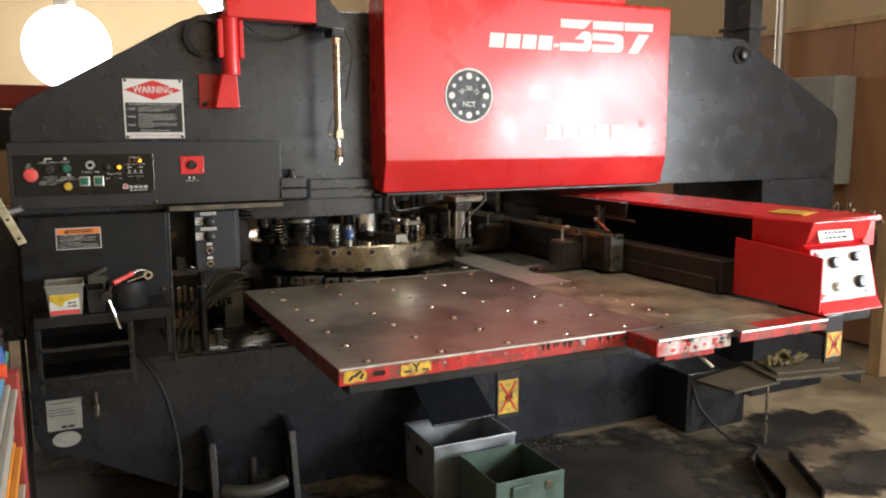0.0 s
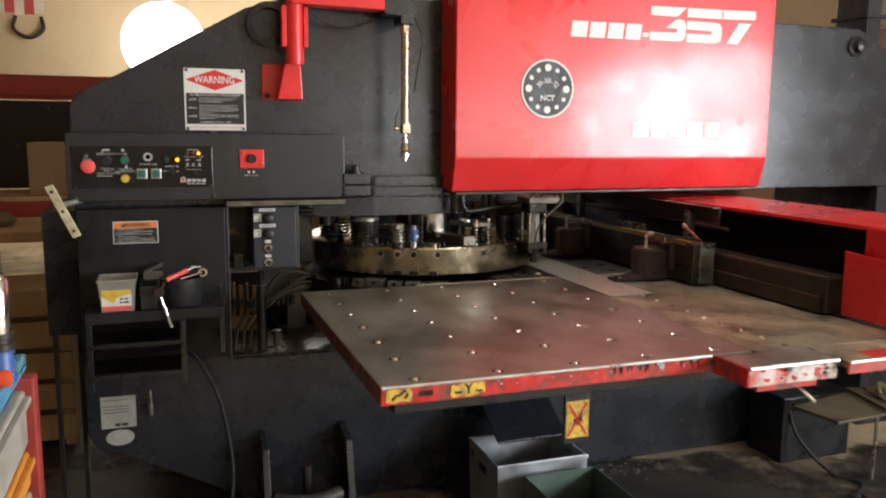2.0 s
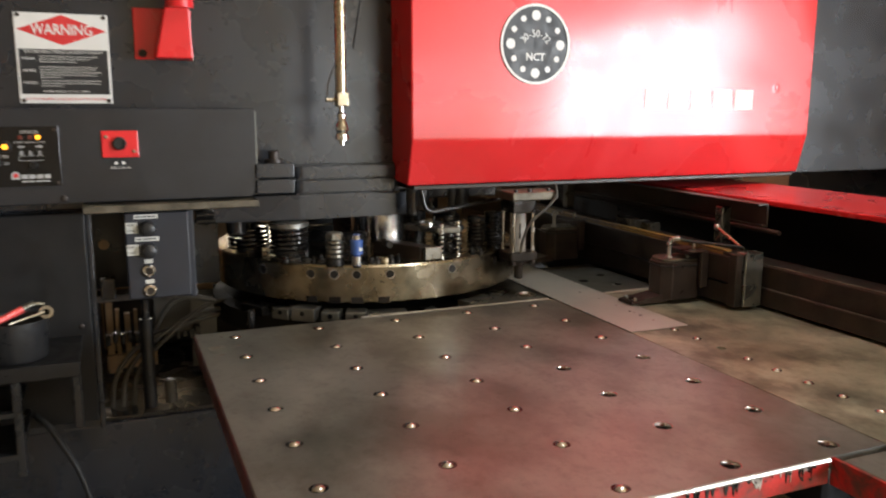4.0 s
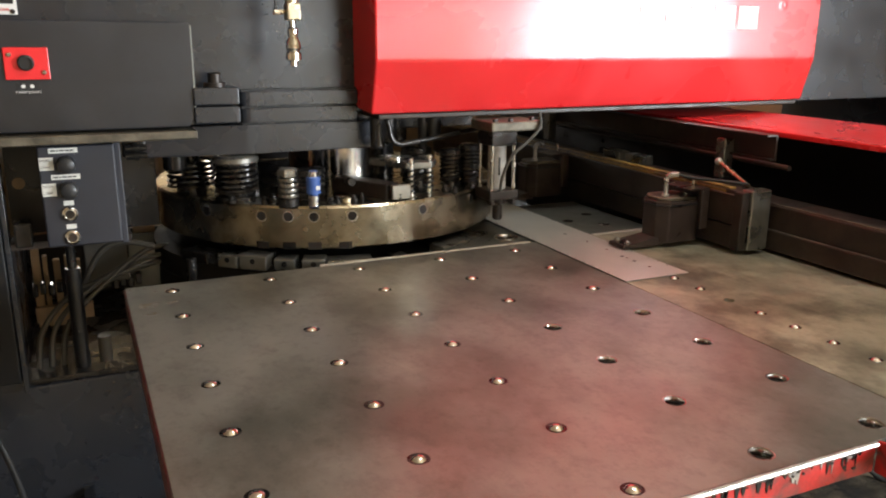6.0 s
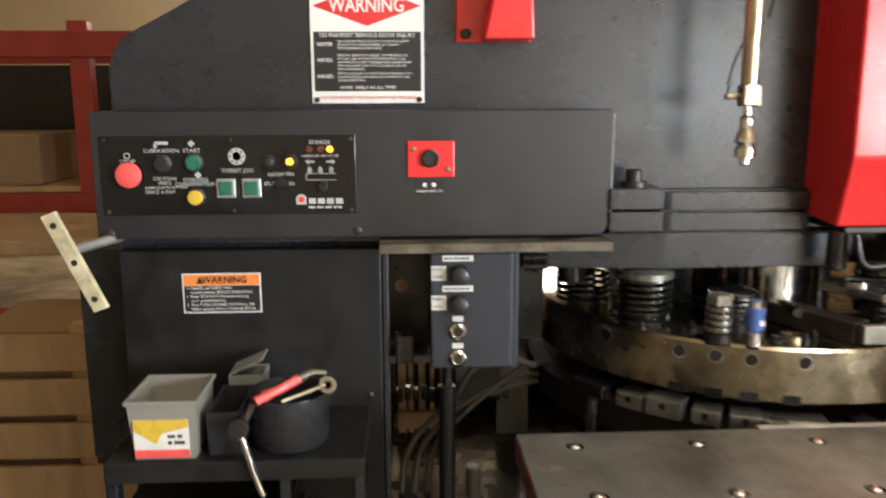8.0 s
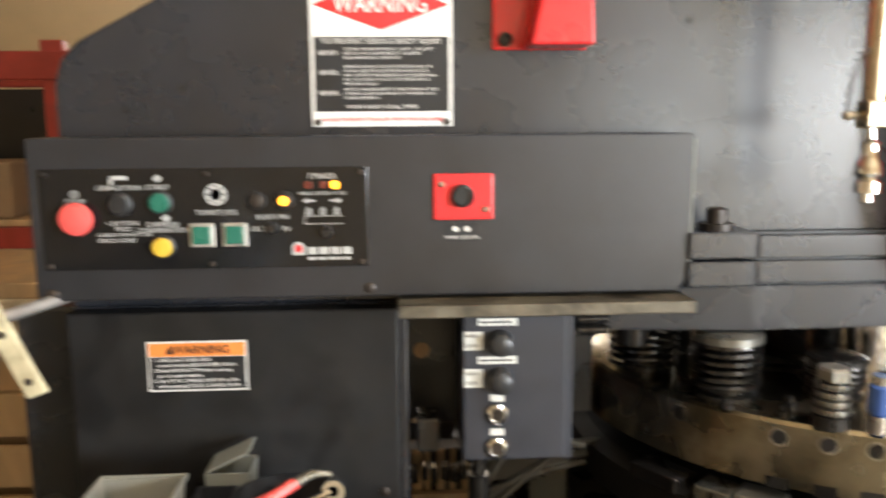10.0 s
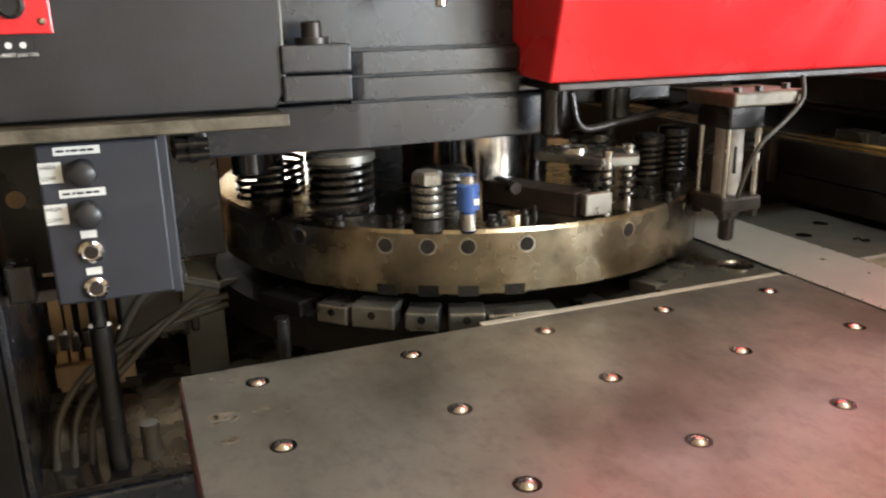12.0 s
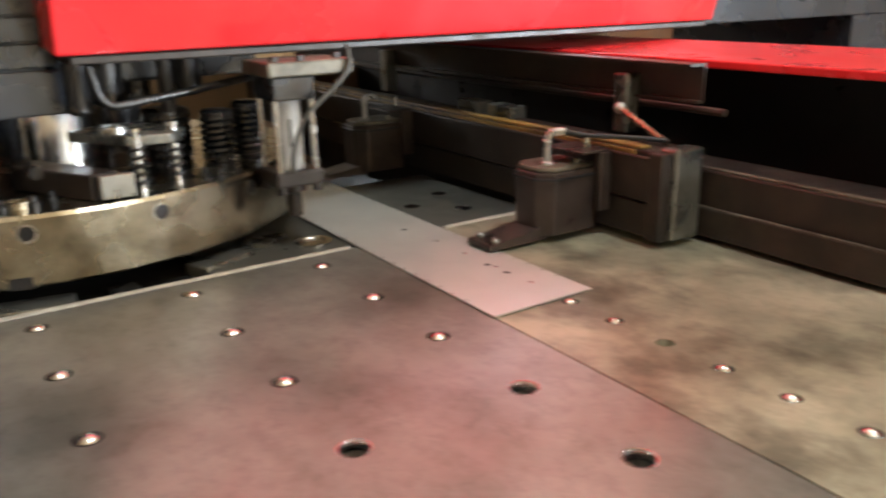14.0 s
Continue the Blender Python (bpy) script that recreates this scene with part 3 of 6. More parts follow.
# upper turret housing under the head
housing = part("turret_housing", prism([(0.79, 3.672), (1.043, 3.654), (1.40, 3.654), (1.40, 4.40), (0.79, 4.40)], 1.247, 1.322, "z", 0.004), CHARCOAL, press)
for z0, z1 in ((1.3265, 1.364), (1.3695, 1.407)):
    part("ledge", prism([(1.028, FY), (1.029, 3.682), (1.032, 3.674), (1.038, 3.667), (1.046, 3.662), (1.056, 3.660), (1.3515, 3.660), (1.3515, FY)], z0, z1, "z", 0.0015), CHARCOAL, housing)
for z0, z1 in ((1.3222, 1.3262), (1.3643, 1.3692), (1.4073, 1.4125)):
    part("groove", box(1.036, 1.351, 3.672, FY, z0, z1), BLACK, housing)
part("lug", box(0.905, 1.016, 3.585, FY, 1.336, 1.378, 0.004), CHARCOAL, housing)
part("lug", box(0.905, 1.016, 3.585, FY, 1.381, 1.424, 0.004), CHARCOAL, housing)
part("bolt", lathe([(0.028, 0), (0.028, 0.010), (0.017, 0.010), (0.017, 0.032), (0.013, 0.035), (0, 0.035)], (0.965, 3.63, 1.424), "z", 16), DARKSTEEL, housing, "", True)

# control box
cbox = part("control_box", prism([(-0.10, 1.332), (-0.10, 1.574), (-0.096, 1.579), (0.906, 1.579), (0.911, 1.574), (0.911, 1.354), (0.892, 1.330)], 3.593, FY, "y", 0.003), CHARCOAL_BOX, press)
part("drip_lip", prism([(3.535, 1.308), (3.535, 1.327), (3.593, 1.3245), (FY, 1.3245), (FY, 1.30), (3.60, 1.30), (3.56, 1.304)], 0.448, 0.902, "x", 0.002), LIP, press, "bare metal drip lip with a worn edge")
part("worn_edge", tube([(0.47, 3.541, 1.3175), (0.885, 3.541, 1.3155)], 0.004, 8), WORNPALE, press, "pale worn edge")
part("worn_edge", tube([(0.9095, 3.594, 1.362), (0.9095, 3.594, 1.572)], 0.0022, 6), GREYPAINT, cbox)
part("worn_edge", tube([(0.30, 3.594, 1.578), (0.903, 3.594, 1.578)], 0.0012, 6), BLUEGREY, cbox)
for x, z in ((-0.075, 1.343), (0.405, 1.345)):
    screw((x, 3.593, z), 0.009, cbox)


def pan(u, v):
    """Control panel places from its lower right corner, in units of 0.88 mm."""
    return 0.405 + u * 0.000877, 1.38 + v * 0.000862


PY = 3.590
panel = part("switch_panel", box(-0.083, 0.404, PY, 3.5935, 1.380, 1.533, 0.001), GLOSSBLACK, press, "glossy black switch panel with white print")


def push(u, v, r, h, material, name, lip=True):
    x, z = pan(u, v)
    r *= 0.00087
    if lip:
        part("bezel", lathe([(r * 1.25, 0), (r * 1.25, 0.004), (r * 1.02, 0.007), (r * 1.02, 0.001)], (x, PY, z), "y", 24), PLASTICBLACK, panel, "", True)
    part(name, lathe([(r, 0), (r, h * 0.8), (r * 0.85, h), (0, h)], (x, PY, z), "y", 24), material, panel, "", True)


x, z = pan(-493, 92)
part("stop_button", lathe([(0.012, 0), (0.012, 0.008), (0.024, 0.009), (0.0252, 0.013), (0.023, 0.018), (0.014, 0.021), (0, 0.022)], (x, PY, z), "y", 32), BUTTONRED, panel, "red mushroom stop button", True)
push(-423, 116, 17, 0.012, PLASTICBLACK, "push_button")
push(-355, 118, 17, 0.012, BUTTONGREEN, "push_button")
push(-354, 40, 17, 0.014, BUTTONYELLOW, "push_button")
push(-192, 119, 13, 0.006, DARKSTEEL, "pilot_lamp")
push(-145, 119, 14, 0.006, DARKSTEEL, "lamp_bezel")
push(-145, 119, 8, 0.010, AMBER, "pilot_lamp")
push(-57, 146, 7, 0.005, AMBER, "pilot_lamp", False)
for u in (-103, -77):
    push(u, 146, 7, 0.004, DIMRED, "pilot_lamp", False)
push(-167, 71, 9, 0.012, OILBLACK, "toggle_switch")
push(-74, 63, 9, 0.012, OILBLACK, "toggle_switch")
for u in (-287, -231):
    x, z = pan(u, 60)
    part("bezel", box(x - 0.0185, x + 0.0185, PY - 0.005, PY, z - 0.0185, z + 0.0185, 0.002), ALU, panel)
    part("square_button", box(x - 0.0135, x + 0.0135, PY - 0.009, PY - 0.004, z - 0.0135, z + 0.0135, 0.002), BUTTONGREEN, panel, "dark green square button")
for text, u, v, s in (("STOP", -498, 120, 0.0125), ("LUBRICATION", -423, 144, 0.0105), ("START", -358, 144, 0.0115), ("CAUTION", -420, 82, 0.010), ("PRESS", -420, 72, 0.0095), ("LUBRICATION BUTTON", -418, 62, 0.0075), ("ONCE A DAY", -431, 52, 0.0095), ("OVERRIDE", -353, 79, 0.0105), ("CONFIRMATION", -353, 69, 0.0105), ("TURRET JOG", -261, 99, 0.0110), ("INDEX PIN", -166, 90, 0.0105), ("OUT", -190, 69, 0.011), ("IN", -143, 69, 0.011), ("STRIKER", -79, 161, 0.0115), ("INNER CENTER OUTER", -79, 131, 0.0070)):
    x, z = pan(u, v)
    part("letters", words(text, s, x, PY - 0.0004, z), PRINT, panel)
x, z = pan(-261, 131)
part("turret_symbol", lathe([(0.0165, 0), (0.0165, 0.0008), (0.0085, 0.0008), (0.0085, 0)], (x, PY, z), "y", 24), PRINT, panel)
for i in range(8):
    a = i * math.pi / 4
    part("symbol_hole", lathe([(0.0021, 0), (0.0021, 0.0012), (0, 0.0012)], (x + 0.0125 * math.cos(a), PY, z + 0.0125 * math.sin(a)), "y", 8), SIGNBLACK, panel)
x, z = pan(-424, 158)
part("gun_symbol", join(box(x - 0.011, x + 0.014, PY - 0.0006, PY, z, z + 0.006), box(x - 0.013, x - 0.007, PY - 0.0006, PY, z - 0.007, z + 0.002)), PRINT, panel)
for u, v in ((-358, 160), (-347, 90)):
    x, z = pan(u, v)
    part("diamond_symbol", prism([(x - 0.007, z), (x, z - 0.007), (x + 0.007, z), (x, z + 0.007)], PY - 0.0006, PY, "y"), PRINT, panel)
x, z = pan(-498, 134)
part("stop_symbol", lathe([(0.006, 0), (0.006, 0.0008), (0.0042, 0.0008), (0.0042, 0)], (x, PY, z), "y", 16), PRINT, panel)
for s in (-1, 1):
    x, z = pan(-79 + s * 20, 118)
    part("arrow", join(box(x - 0.006, x + 0.006, PY - 0.0006, PY, z - 0.0015, z + 0.0015), prism([(x + s * 0.012, z), (x + s * 0.004, z + 0.005), (x + s * 0.004, z - 0.005)], PY - 0.0006, PY, "y")), PRINT, panel)
for u in (-103, -79, -55):
    x, z = pan(u, 100)
    part("tool_symbol", join(box(x - 0.0042, x + 0.0042, PY - 0.0006, PY, z - 0.005, z - 0.0015), box(x - 0.0042, x + 0.0042, PY - 0.0006, PY, z, z + 0.003), box(x - 0.0015, x + 0.0015, PY - 0.0006, PY, z - 0.008, z + 0.006)), PRINT, panel)
x, z = pan(-79, 84)
part("bar_symbol", join(box(x - 0.028, x + 0.030, PY - 0.0006, PY, z + 0.0055, z + 0.0065), box(x - 0.028, x + 0.030, PY - 0.0006, PY, z - 0.0065, z - 0.0055), box(x - 0.028, x - 0.027, PY - 0.0006, PY, z - 0.006, z + 0.006)), PRINT, panel)
# maker's mark as plain shapes
x, z = pan(-123, 33)
part("mark", prism([(x - 0.010, z - 0.010), (x + 0.010, z - 0.010), (x + 0.010, z + 0.004), (x + 0.004, z + 0.010), (x - 0.004, z + 0.010), (x - 0.010, z + 0.004)], PY - 0.0006, PY, "y"), PRINT, panel)
part("mark_dot", lathe([(0.006, 0), (0.006, 0.001), (0, 0.001)], (x, PY - 0.0002, z), "y", 16), SIGNRED, panel)
for i in range(4):
    x, z = pan(-99 + i * 20, 29)
    part("mark_block", box(x - 0.007, x + 0.007, PY - 0.0006, PY, z - 0.0055, z + 0.0055), PRINT, panel)
x, z = pan(-107, 15)
part("mark_line", bars(x, x + 0.064, PY, [z], 0.0045, 5), PRINT, panel)
for u, v in ((-546, 168), (-12, 168), (-275, 167), (-272, 8), (-546, 8), (-12, 8)):
    x, z = pan(u, v)
    screw((x, PY, z), 0.0045, panel)
# red jog switch plate
x0, z0 = pan(114, 81)
x1, z1 = pan(218, 163)
jog = part("jog_plate", box(x0, x1, 3.588, 3.5935, z0, z1, 0.002), RED, press, "red square switch plate")
part("push_button", lathe([(0.0175, 0), (0.0175, 0.010), (0.0135, 0.013), (0.0135, 0.008), (0, 0.008)], (0.549, 3.588, 1.487), "y", 28), PLASTICBLACK, jog, "", True)
screw((x0 + 0.012, 3.588, z1 - 0.016), 0.005, jog, STEEL)
screw((x1 - 0.012, 3.588, z0 + 0.016), 0.005, jog, STEEL)
x, z = pan(162, 58)
jl = part("jog_label", box(x - 0.024, x + 0.024, 3.592, 3.5935, z - 0.014, z + 0.014), SIGNBLACK, press)
part("letters", words("TURRET JOG ON", 0.0070, x, 3.5915, z - 0.008), WHITE, jl)
for s in (-0.009, 0.009):
    part("symbol", lathe([(0.0045, 0), (0.0045, 0.0008), (0, 0.0008)], (x + s, 3.592, z + 0.005), "y", 10), WHITE, jl)

# enamel warning sign
sx0, sx1, sz0, sz1 = 0.314, 0.541, 1.592, 1.826
SY = 3.687
sign = part("warning_sign", box(sx0, sx1, SY - 0.0015, FY, sz0, sz1, 0.0008), WHITE, press, "white enamel warning sign with a red diamond")
cx = (sx0 + sx1) / 2
part("diamond", prism([(cx - 0.108, 1.783), (cx, 1.744), (cx + 0.108, 1.783), (cx, 1.822)], SY - 0.0022, SY, "y"), SIGNRED, sign)
part("letters", words("WARNING", 0.0385, cx, SY - 0.0027, 1.783, bold=0.0006, wide=0.80), WHITE, sign)
part("black_field", box(sx0 + 0.006, sx1 - 0.006, SY - 0.0021, SY - 0.001, 1.616, 1.733), SIGNBLACK, sign)
part("letters", words("TO PREVENT SERIOUS BODY INJURY", 0.0118, cx, SY - 0.0026, 1.726, wide=1.0), WHITE, sign)
for k, (z, lines) in enumerate([(1.708, ["USE THIS MACHINE WITHOUT GUARDS OR SAFETY", "DEVICES THAT ARE INTENDED TO PREVENT", "FROM REMAINING IN DIE SPACE"]), (1.677, ["OPERATE, SERVICE OR ADJUST THIS MACHINE, OR", "INSTALL DIES, WITHOUT PROPER INSTRUCTION", "AND WITHOUT FIRST READING AND UNDERSTAND-", "ING THE INSTRUCTIONS IN THE OPERATORS OR", "MACHINE MANUAL"]), (1.645, ["INSTALL PUNCHES & DIES WITHOUT OPENING TOOL", "CHANGE GUARD OR WHILE NOT IN PROPER TOOL", "CHANGE POSITION"])]):
    part("letters", words("NEVER", 0.0105, sx0 + 0.028, SY - 0.0026, z), WHITE, sign)
    for i, ln in enumerate(lines):
        part("letters", words(ln, 0.0062, sx0 + 0.053, SY - 0.0026, z + 0.006 * (1 if len(lines) < 4 else 1.6) - 0.0068 * i, "LEFT"), WHITE, sign)
part("letters", words("WORK SAFELY AT ALL TIMES", 0.0088, cx, SY - 0.0026, 1.623), WHITE, sign)
part("letters", words("DO NOT REMOVE THIS SIGN FROM THIS MACHINE", 0.0085, cx, SY - 0.002, 1.603), SIGNRED, sign)
for x in (sx0 + 0.01, sx1 - 0.01):
    screw((x, SY - 0.001, 1.599), 0.0055, sign)
    screw((x, SY - 0.001, 1.819), 0.0055, sign)
# orange warning sticker
W0, W1, WZ0, WZ1 = 0.040, 0.200, 1.166, 1.250
lab = part("warning_sticker", box(W0, W1, 3.6486, 3.6505, WZ0, WZ1), WHITE, press, "white and orange warning sticker")
part("orange_band", box(W0 + 0.003, W1 - 0.003, 3.648, 3.649, WZ1 - 0.025, WZ1 - 0.003), ORANGE, lab)
part("letters", words("WARNING", 0.019, 0.126, 3.6476, WZ1 - 0.0145, bold=0.0003), SIGNBLACK, lab)
part("triangle", prism([(0.069, WZ1 - 0.021), (0.083, WZ1 - 0.021), (0.076, WZ1 - 0.007)], 3.6474, 3.648, "y"), SIGNBLACK, lab)
part("black_field", box(W0 + 0.003, W1 - 0.003, 3.648, 3.649, WZ0 + 0.003, WZ1 - 0.026), SIGNBLACK, lab)
for i, ln in enumerate(["1. CHECK and CLEAR AREA", "around machine BEFORE OPERATION.", "2. Press STOP BUTTON when working", "on or around machine.", "3. Turn TOOL CHANGE SWITCH to ON", "before opening TOOL CHANGE DOOR."]):
    part("letters", words(ln, 0.0078, W0 + (0.008 if i % 2 == 0 else 0.016), 3.6476, WZ1 - 0.031 - i * 0.0088, "LEFT"), WHITE, lab)
# rating plates low on the column
plate = part("rating_plate", box(-0.040, 0.088, FY - 0.002, FY + 0.001, 0.432, 0.560, 0.0008), GREYSTICKER, press, "scuffed grey rating plate")
part("print", bars(-0.030, 0.06, FY - 0.002, [0.545, 0.52, 0.508, 0.496], 0.0035, 3), SIGNBLACK, plate)
part("print", bars(0.01, 0.06, FY - 0.002, [0.445], 0.011, 4), SIGNBLACK, plate)
ov = lathe([(0.052, 0), (0.052, 0.002), (0, 0.002)], (0, 0, 0), "y", 32)
bmesh.ops.scale(ov, vec=(1, 1, 0.62), verts=ov.verts)
bmesh.ops.translate(ov, vec=(0.026, FY, 0.392), verts=ov.verts)
part("oval_sticker", ov, GREYSTICKER, press, "pale oval sticker")

# ---- work table ----
TZ = 0.99
table = thing("work_table", (1.5, 2.8, 0), "worn bare steel work table with red painted edges", "table")


def holed_plate(xs, ys, holes, z0, z1, r, n=6):
    """A plate of cells between the lines xs and ys; a round hole through a cell where holes gives one."""
    bm = bmesh.new()
    for i in range(len(xs) - 1):
        for j in range(len(ys) - 1):
            a, b, c, d = xs[i], xs[i + 1], ys[j], ys[j + 1]
            rim = [(a + (b - a) * k / n, c) for k in range(n)] + [(b, c + (d - c) * k / n) for k in range(n)] + [(b - (b - a) * k / n, d) for k in range(n)] + [(a, d - (d - c) * k / n) for k in range(n)]
            outer = [bm.verts.new((x, y, z1)) for x, y in rim]
            if (i, j) not in holes:
                bm.faces.new(outer)
                continue
            hx, hy = holes[(i, j)]
            ring = []
            for x, y in rim:
                w = math.atan2(y - hy, x - hx)
                ring.append((hx + r * math.cos(w), hy + r * math.sin(w)))
            top = [bm.verts.new((x, y, z1)) for x, y in ring]
            low = [bm.verts.new((x, y, z0)) for x, y in ring]
            k = len(rim)
            for q in range(k):
                p = (q + 1) % k
                bm.faces.new((outer[q], outer[p], top[p], top[q]))
                bm.faces.new((top[q], top[p], low[p], low[q]))
    bmesh.ops.remove_doubles(bm, verts=bm.verts, dist=0.00005)
    x0, x1, y0, y1 = min(xs), max(xs), min(ys), max(ys)
    for p, q in (((x0, y0), (x1, y0)), ((x1, y0), (x1, y1)), ((x1, y1), (x0, y1)), ((x0, y1), (x0, y0))):
        bm.faces.new([bm.verts.new((*p, z1)), bm.verts.new((*q, z1)), bm.verts.new((*q, z0)), bm.verts.new((*p, z0))])
    return bm


COLS = [0.797 + 0.2223 * i for i in range(5)]
RANKS = [3.351 - 0.1815 * k for k in range(7)]
edges_x = [0.701] + [(COLS[i] + COLS[i + 1]) / 2 for i in range(4)] + [1.784]
edges_y = [3.408] + [(RANKS[i] + RANKS[i + 1]) / 2 for i in range(6)] + [2.222]
main_holes = {(i, j): (COLS[i], RANKS[j]) for i in range(5) for j in range(7)}
part("main_plate", holed_plate(edges_x, edges_y, main_holes, TZ - 0.02, TZ, 0.0165), TABLE, table, "worn steel plate with ball holes")
SIDE = [3.159 - 0.0912 * k for k in range(-2, 11)]
side_y = [3.408] + [(SIDE[i] + SIDE[i + 1]) / 2 for i in range(12)] + [2.205]
side_holes = {(1, j): (1.914, SIDE[j]) for j in range(13)}
part("side_plate", holed_plate([1.7865, 1.86, 1.965, 2.345], side_y, side_holes, TZ - 0.02, TZ, 0.0125), TABLETAN, table, "yellowish stained steel plate")
part("front_plate", box(1.656, 1.953, 2.085, 2.2035, TZ - 0.02, TZ, 0.002), TABLE, table)
part("front_plate", box(1.959, 2.345, 2.055, 2.2035, TZ - 0.02, TZ, 0.002), TABLETAN, table, "front plate with scuffed red paint")
part("paint_patch", box(2.06, 2.345, 2.06, 2.125, TZ, TZ + 0.0006), REDWORN, table, "scuffed red paint")
part("front_apron", box(0.699, 1.640, 2.216, 2.224, 0.944, TZ - 0.001, 0.002), REDWORN, table, "chipped red front edge")
part("worn_edge", tube([(0.70, 2.2165, TZ - 0.002), (1.64, 2.2165, TZ - 0.002)], 0.0045, 8), ALU, table, "bright worn corner")
# left side edge in a much darker red than the front edge
part("side_apron", box(0.697, 0.704, 2.224, 3.40, 0.944, TZ - 0.001, 0.002), REDDARK, table, "dark red side edge")
part("front_apron", box(1.654, 1.948, 2.079, 2.087, 0.938, TZ - 0.001, 0.002), SCRAPED, table, "scraped red and silver front edge")
part("apron_return", box(1.650, 1.657, 2.08, 2.222, 0.938, TZ - 0.001, 0.002), REDWORN, table)
part("worn_edge", tube([(1.654, 2.079, TZ - 0.002), (1.95, 2.079, TZ - 0.002)], 0.006, 8), ALU, table, "bright worn corner")
part("lower_lip", box(1.70, 1.90, 2.10, 2.2, 0.915, 0.938, 0.002), REDWORN, table, "red lip under the edge")
part("lock_pin", tube([(1.845, 2.12, 0.92), (1.86, 2.06, 0.885)], 0.006, 8), CHROME, table, "chrome pin", True)
part("front_apron", box(1.957, 2.345, 2.049, 2.057, 0.955, TZ - 0.001, 0.002), REDWORN, table, "scraped red front edge")
part("worn_edge", tube([(1.96, 2.049, TZ - 0.002), (2.345, 2.049, TZ - 0.002)], 0.0045, 8), ALU, table, "bright worn corner")
part("side_apron", box(2.343, 2.35, 2.057, 3.40, 0.944, TZ - 0.001, 0.002), REDWORN, table)
sk = part("underframe", box(0.76, 2.28, 2.32, 3.36, 0.88, 0.955, 0.004), BLACK, table, "dark steel underframe")
for x in (1.78, 2.12):
    part("gusset", prism([(2.35, 0.88), (3.69, 0.88), (3.69, 0.60), (3.55, 0.60)], x, x + 0.03, "x", 0.003), CHARCOAL, table)
for (x, y), z in ((p, TZ) for j in range(7) for p in [(c, RANKS[j]) for c in COLS]):
    i, j = COLS.index(x), RANKS.index(y)
    sunk = 0.021 if (i >= 3 and j >= 3) else 0.0
    part("ball_cup", lathe([(0.0163, -0.0005 - sunk), (0.0150, -0.0022 - sunk), (0.0146, -0.02 - sunk), (0, -0.024 - sunk)], (x, y, TZ), "z", 20), OILBLACK, table, "", True)
    if sunk:
        rim = lathe([(0.0186, 0.0003), (0.0172, 0.0001), (0.0155, -0.0035), (0.0155, -0.012)], (x, y, TZ), "z", 24)
        bmesh.ops.delete(rim, geom=[f for f in rim.faces if len(f.verts) > 4], context="FACES")
        part("hole_rim", rim, STEEL, table, "", True)
    part("ball", lathe([(0.0141 * math.sin(math.pi * k / 9), -0.0085 - sunk * 1.3 - 0.0141 * math.cos(math.pi * k / 9)) for k in range(10)], (x, y, TZ), "z", 16), CHROME, table, "", True)
for j, y in enumerate(SIDE):
    sunk = 0.012 if j in (6, 12) else 0.0
    part("ball_cup", lathe([(0.0123, -0.001 - sunk), (0.0105, -0.0035 - sunk), (0.010, -0.02), (0, -0.022)], (1.914, y, TZ), "z", 16), OILBLACK, table, "", True)
    part("ball", lathe([(0.0100 * math.sin(math.pi * k / 8), -0.0055 - sunk - 0.0100 * math.cos(math.pi * k / 8)) for k in range(9)], (1.914, y, TZ), "z", 14), CHROME, table, "", True)
# stickers on the front edge
st = part("arrow_sticker", prism([(0.874, 0.955), (0.880, 0.948), (0.902, 0.951), (0.918, 0.947), (0.944, 0.950), (0.952, 0.957), (0.966, 0.955), (0.967, 0.979), (0.958, 0.984), (0.938, 0.981), (0.930, 0.985), (0.905, 0.983), (0.892, 0.978), (0.878, 0.980)], 2.2145, 2.2165, "y"), STICKER, table, "torn yellow sticker with an axis letter")
part("letters", words("Y", 0.036, 0.922, 2.2141, 0.967, bold=0.0008), SIGNBLACK, st)
part("dash", join(box(0.885, 0.905, 2.2138, 2.2146, 0.958, 0.963), box(0.940, 0.960, 2.2138, 2.2146, 0.958, 0.963)), SIGNBLACK, st)
st = part("hazard_sticker", prism([(0.711, 0.952), (0.735, 0.949), (0.752, 0.953), (0.775, 0.950), (0.777, 0.972), (0.770, 0.984), (0.748, 0.981), (0.728, 0.985), (0.712, 0.980)], 2.2145, 2.2165, "y"), STICKER, table, "scraped yellow and black sticker")
for x, z, w in ((0.722, 0.958, 0.020), (0.738, 0.968, 0.026), (0.755, 0.960, 0.014)):
    part("dash", prism([(x, z), (x + 0.007, z - 0.003), (x + w, z + 0.010), (x + w - 0.006, z + 0.014)], 2.2138, 2.2146, "y"), SIGNBLACK, st)
part("scuff", box(0.795, 0.83, 2.2145, 2.2165, 0.960, 0.974), DARKSTEEL, table)


def flake(cx, cz, size, rnd, tall=0.6):
    """An uneven little outline round a centre."""
    return [(cx + size * rnd.uniform(0.55, 1.25) * math.cos(a), cz + size * tall * rnd.uniform(0.5, 1.3) * math.sin(a)) for a in (0.2, 0.9, 1.7, 2.4, 3.2, 3.9, 4.7, 5.5)]


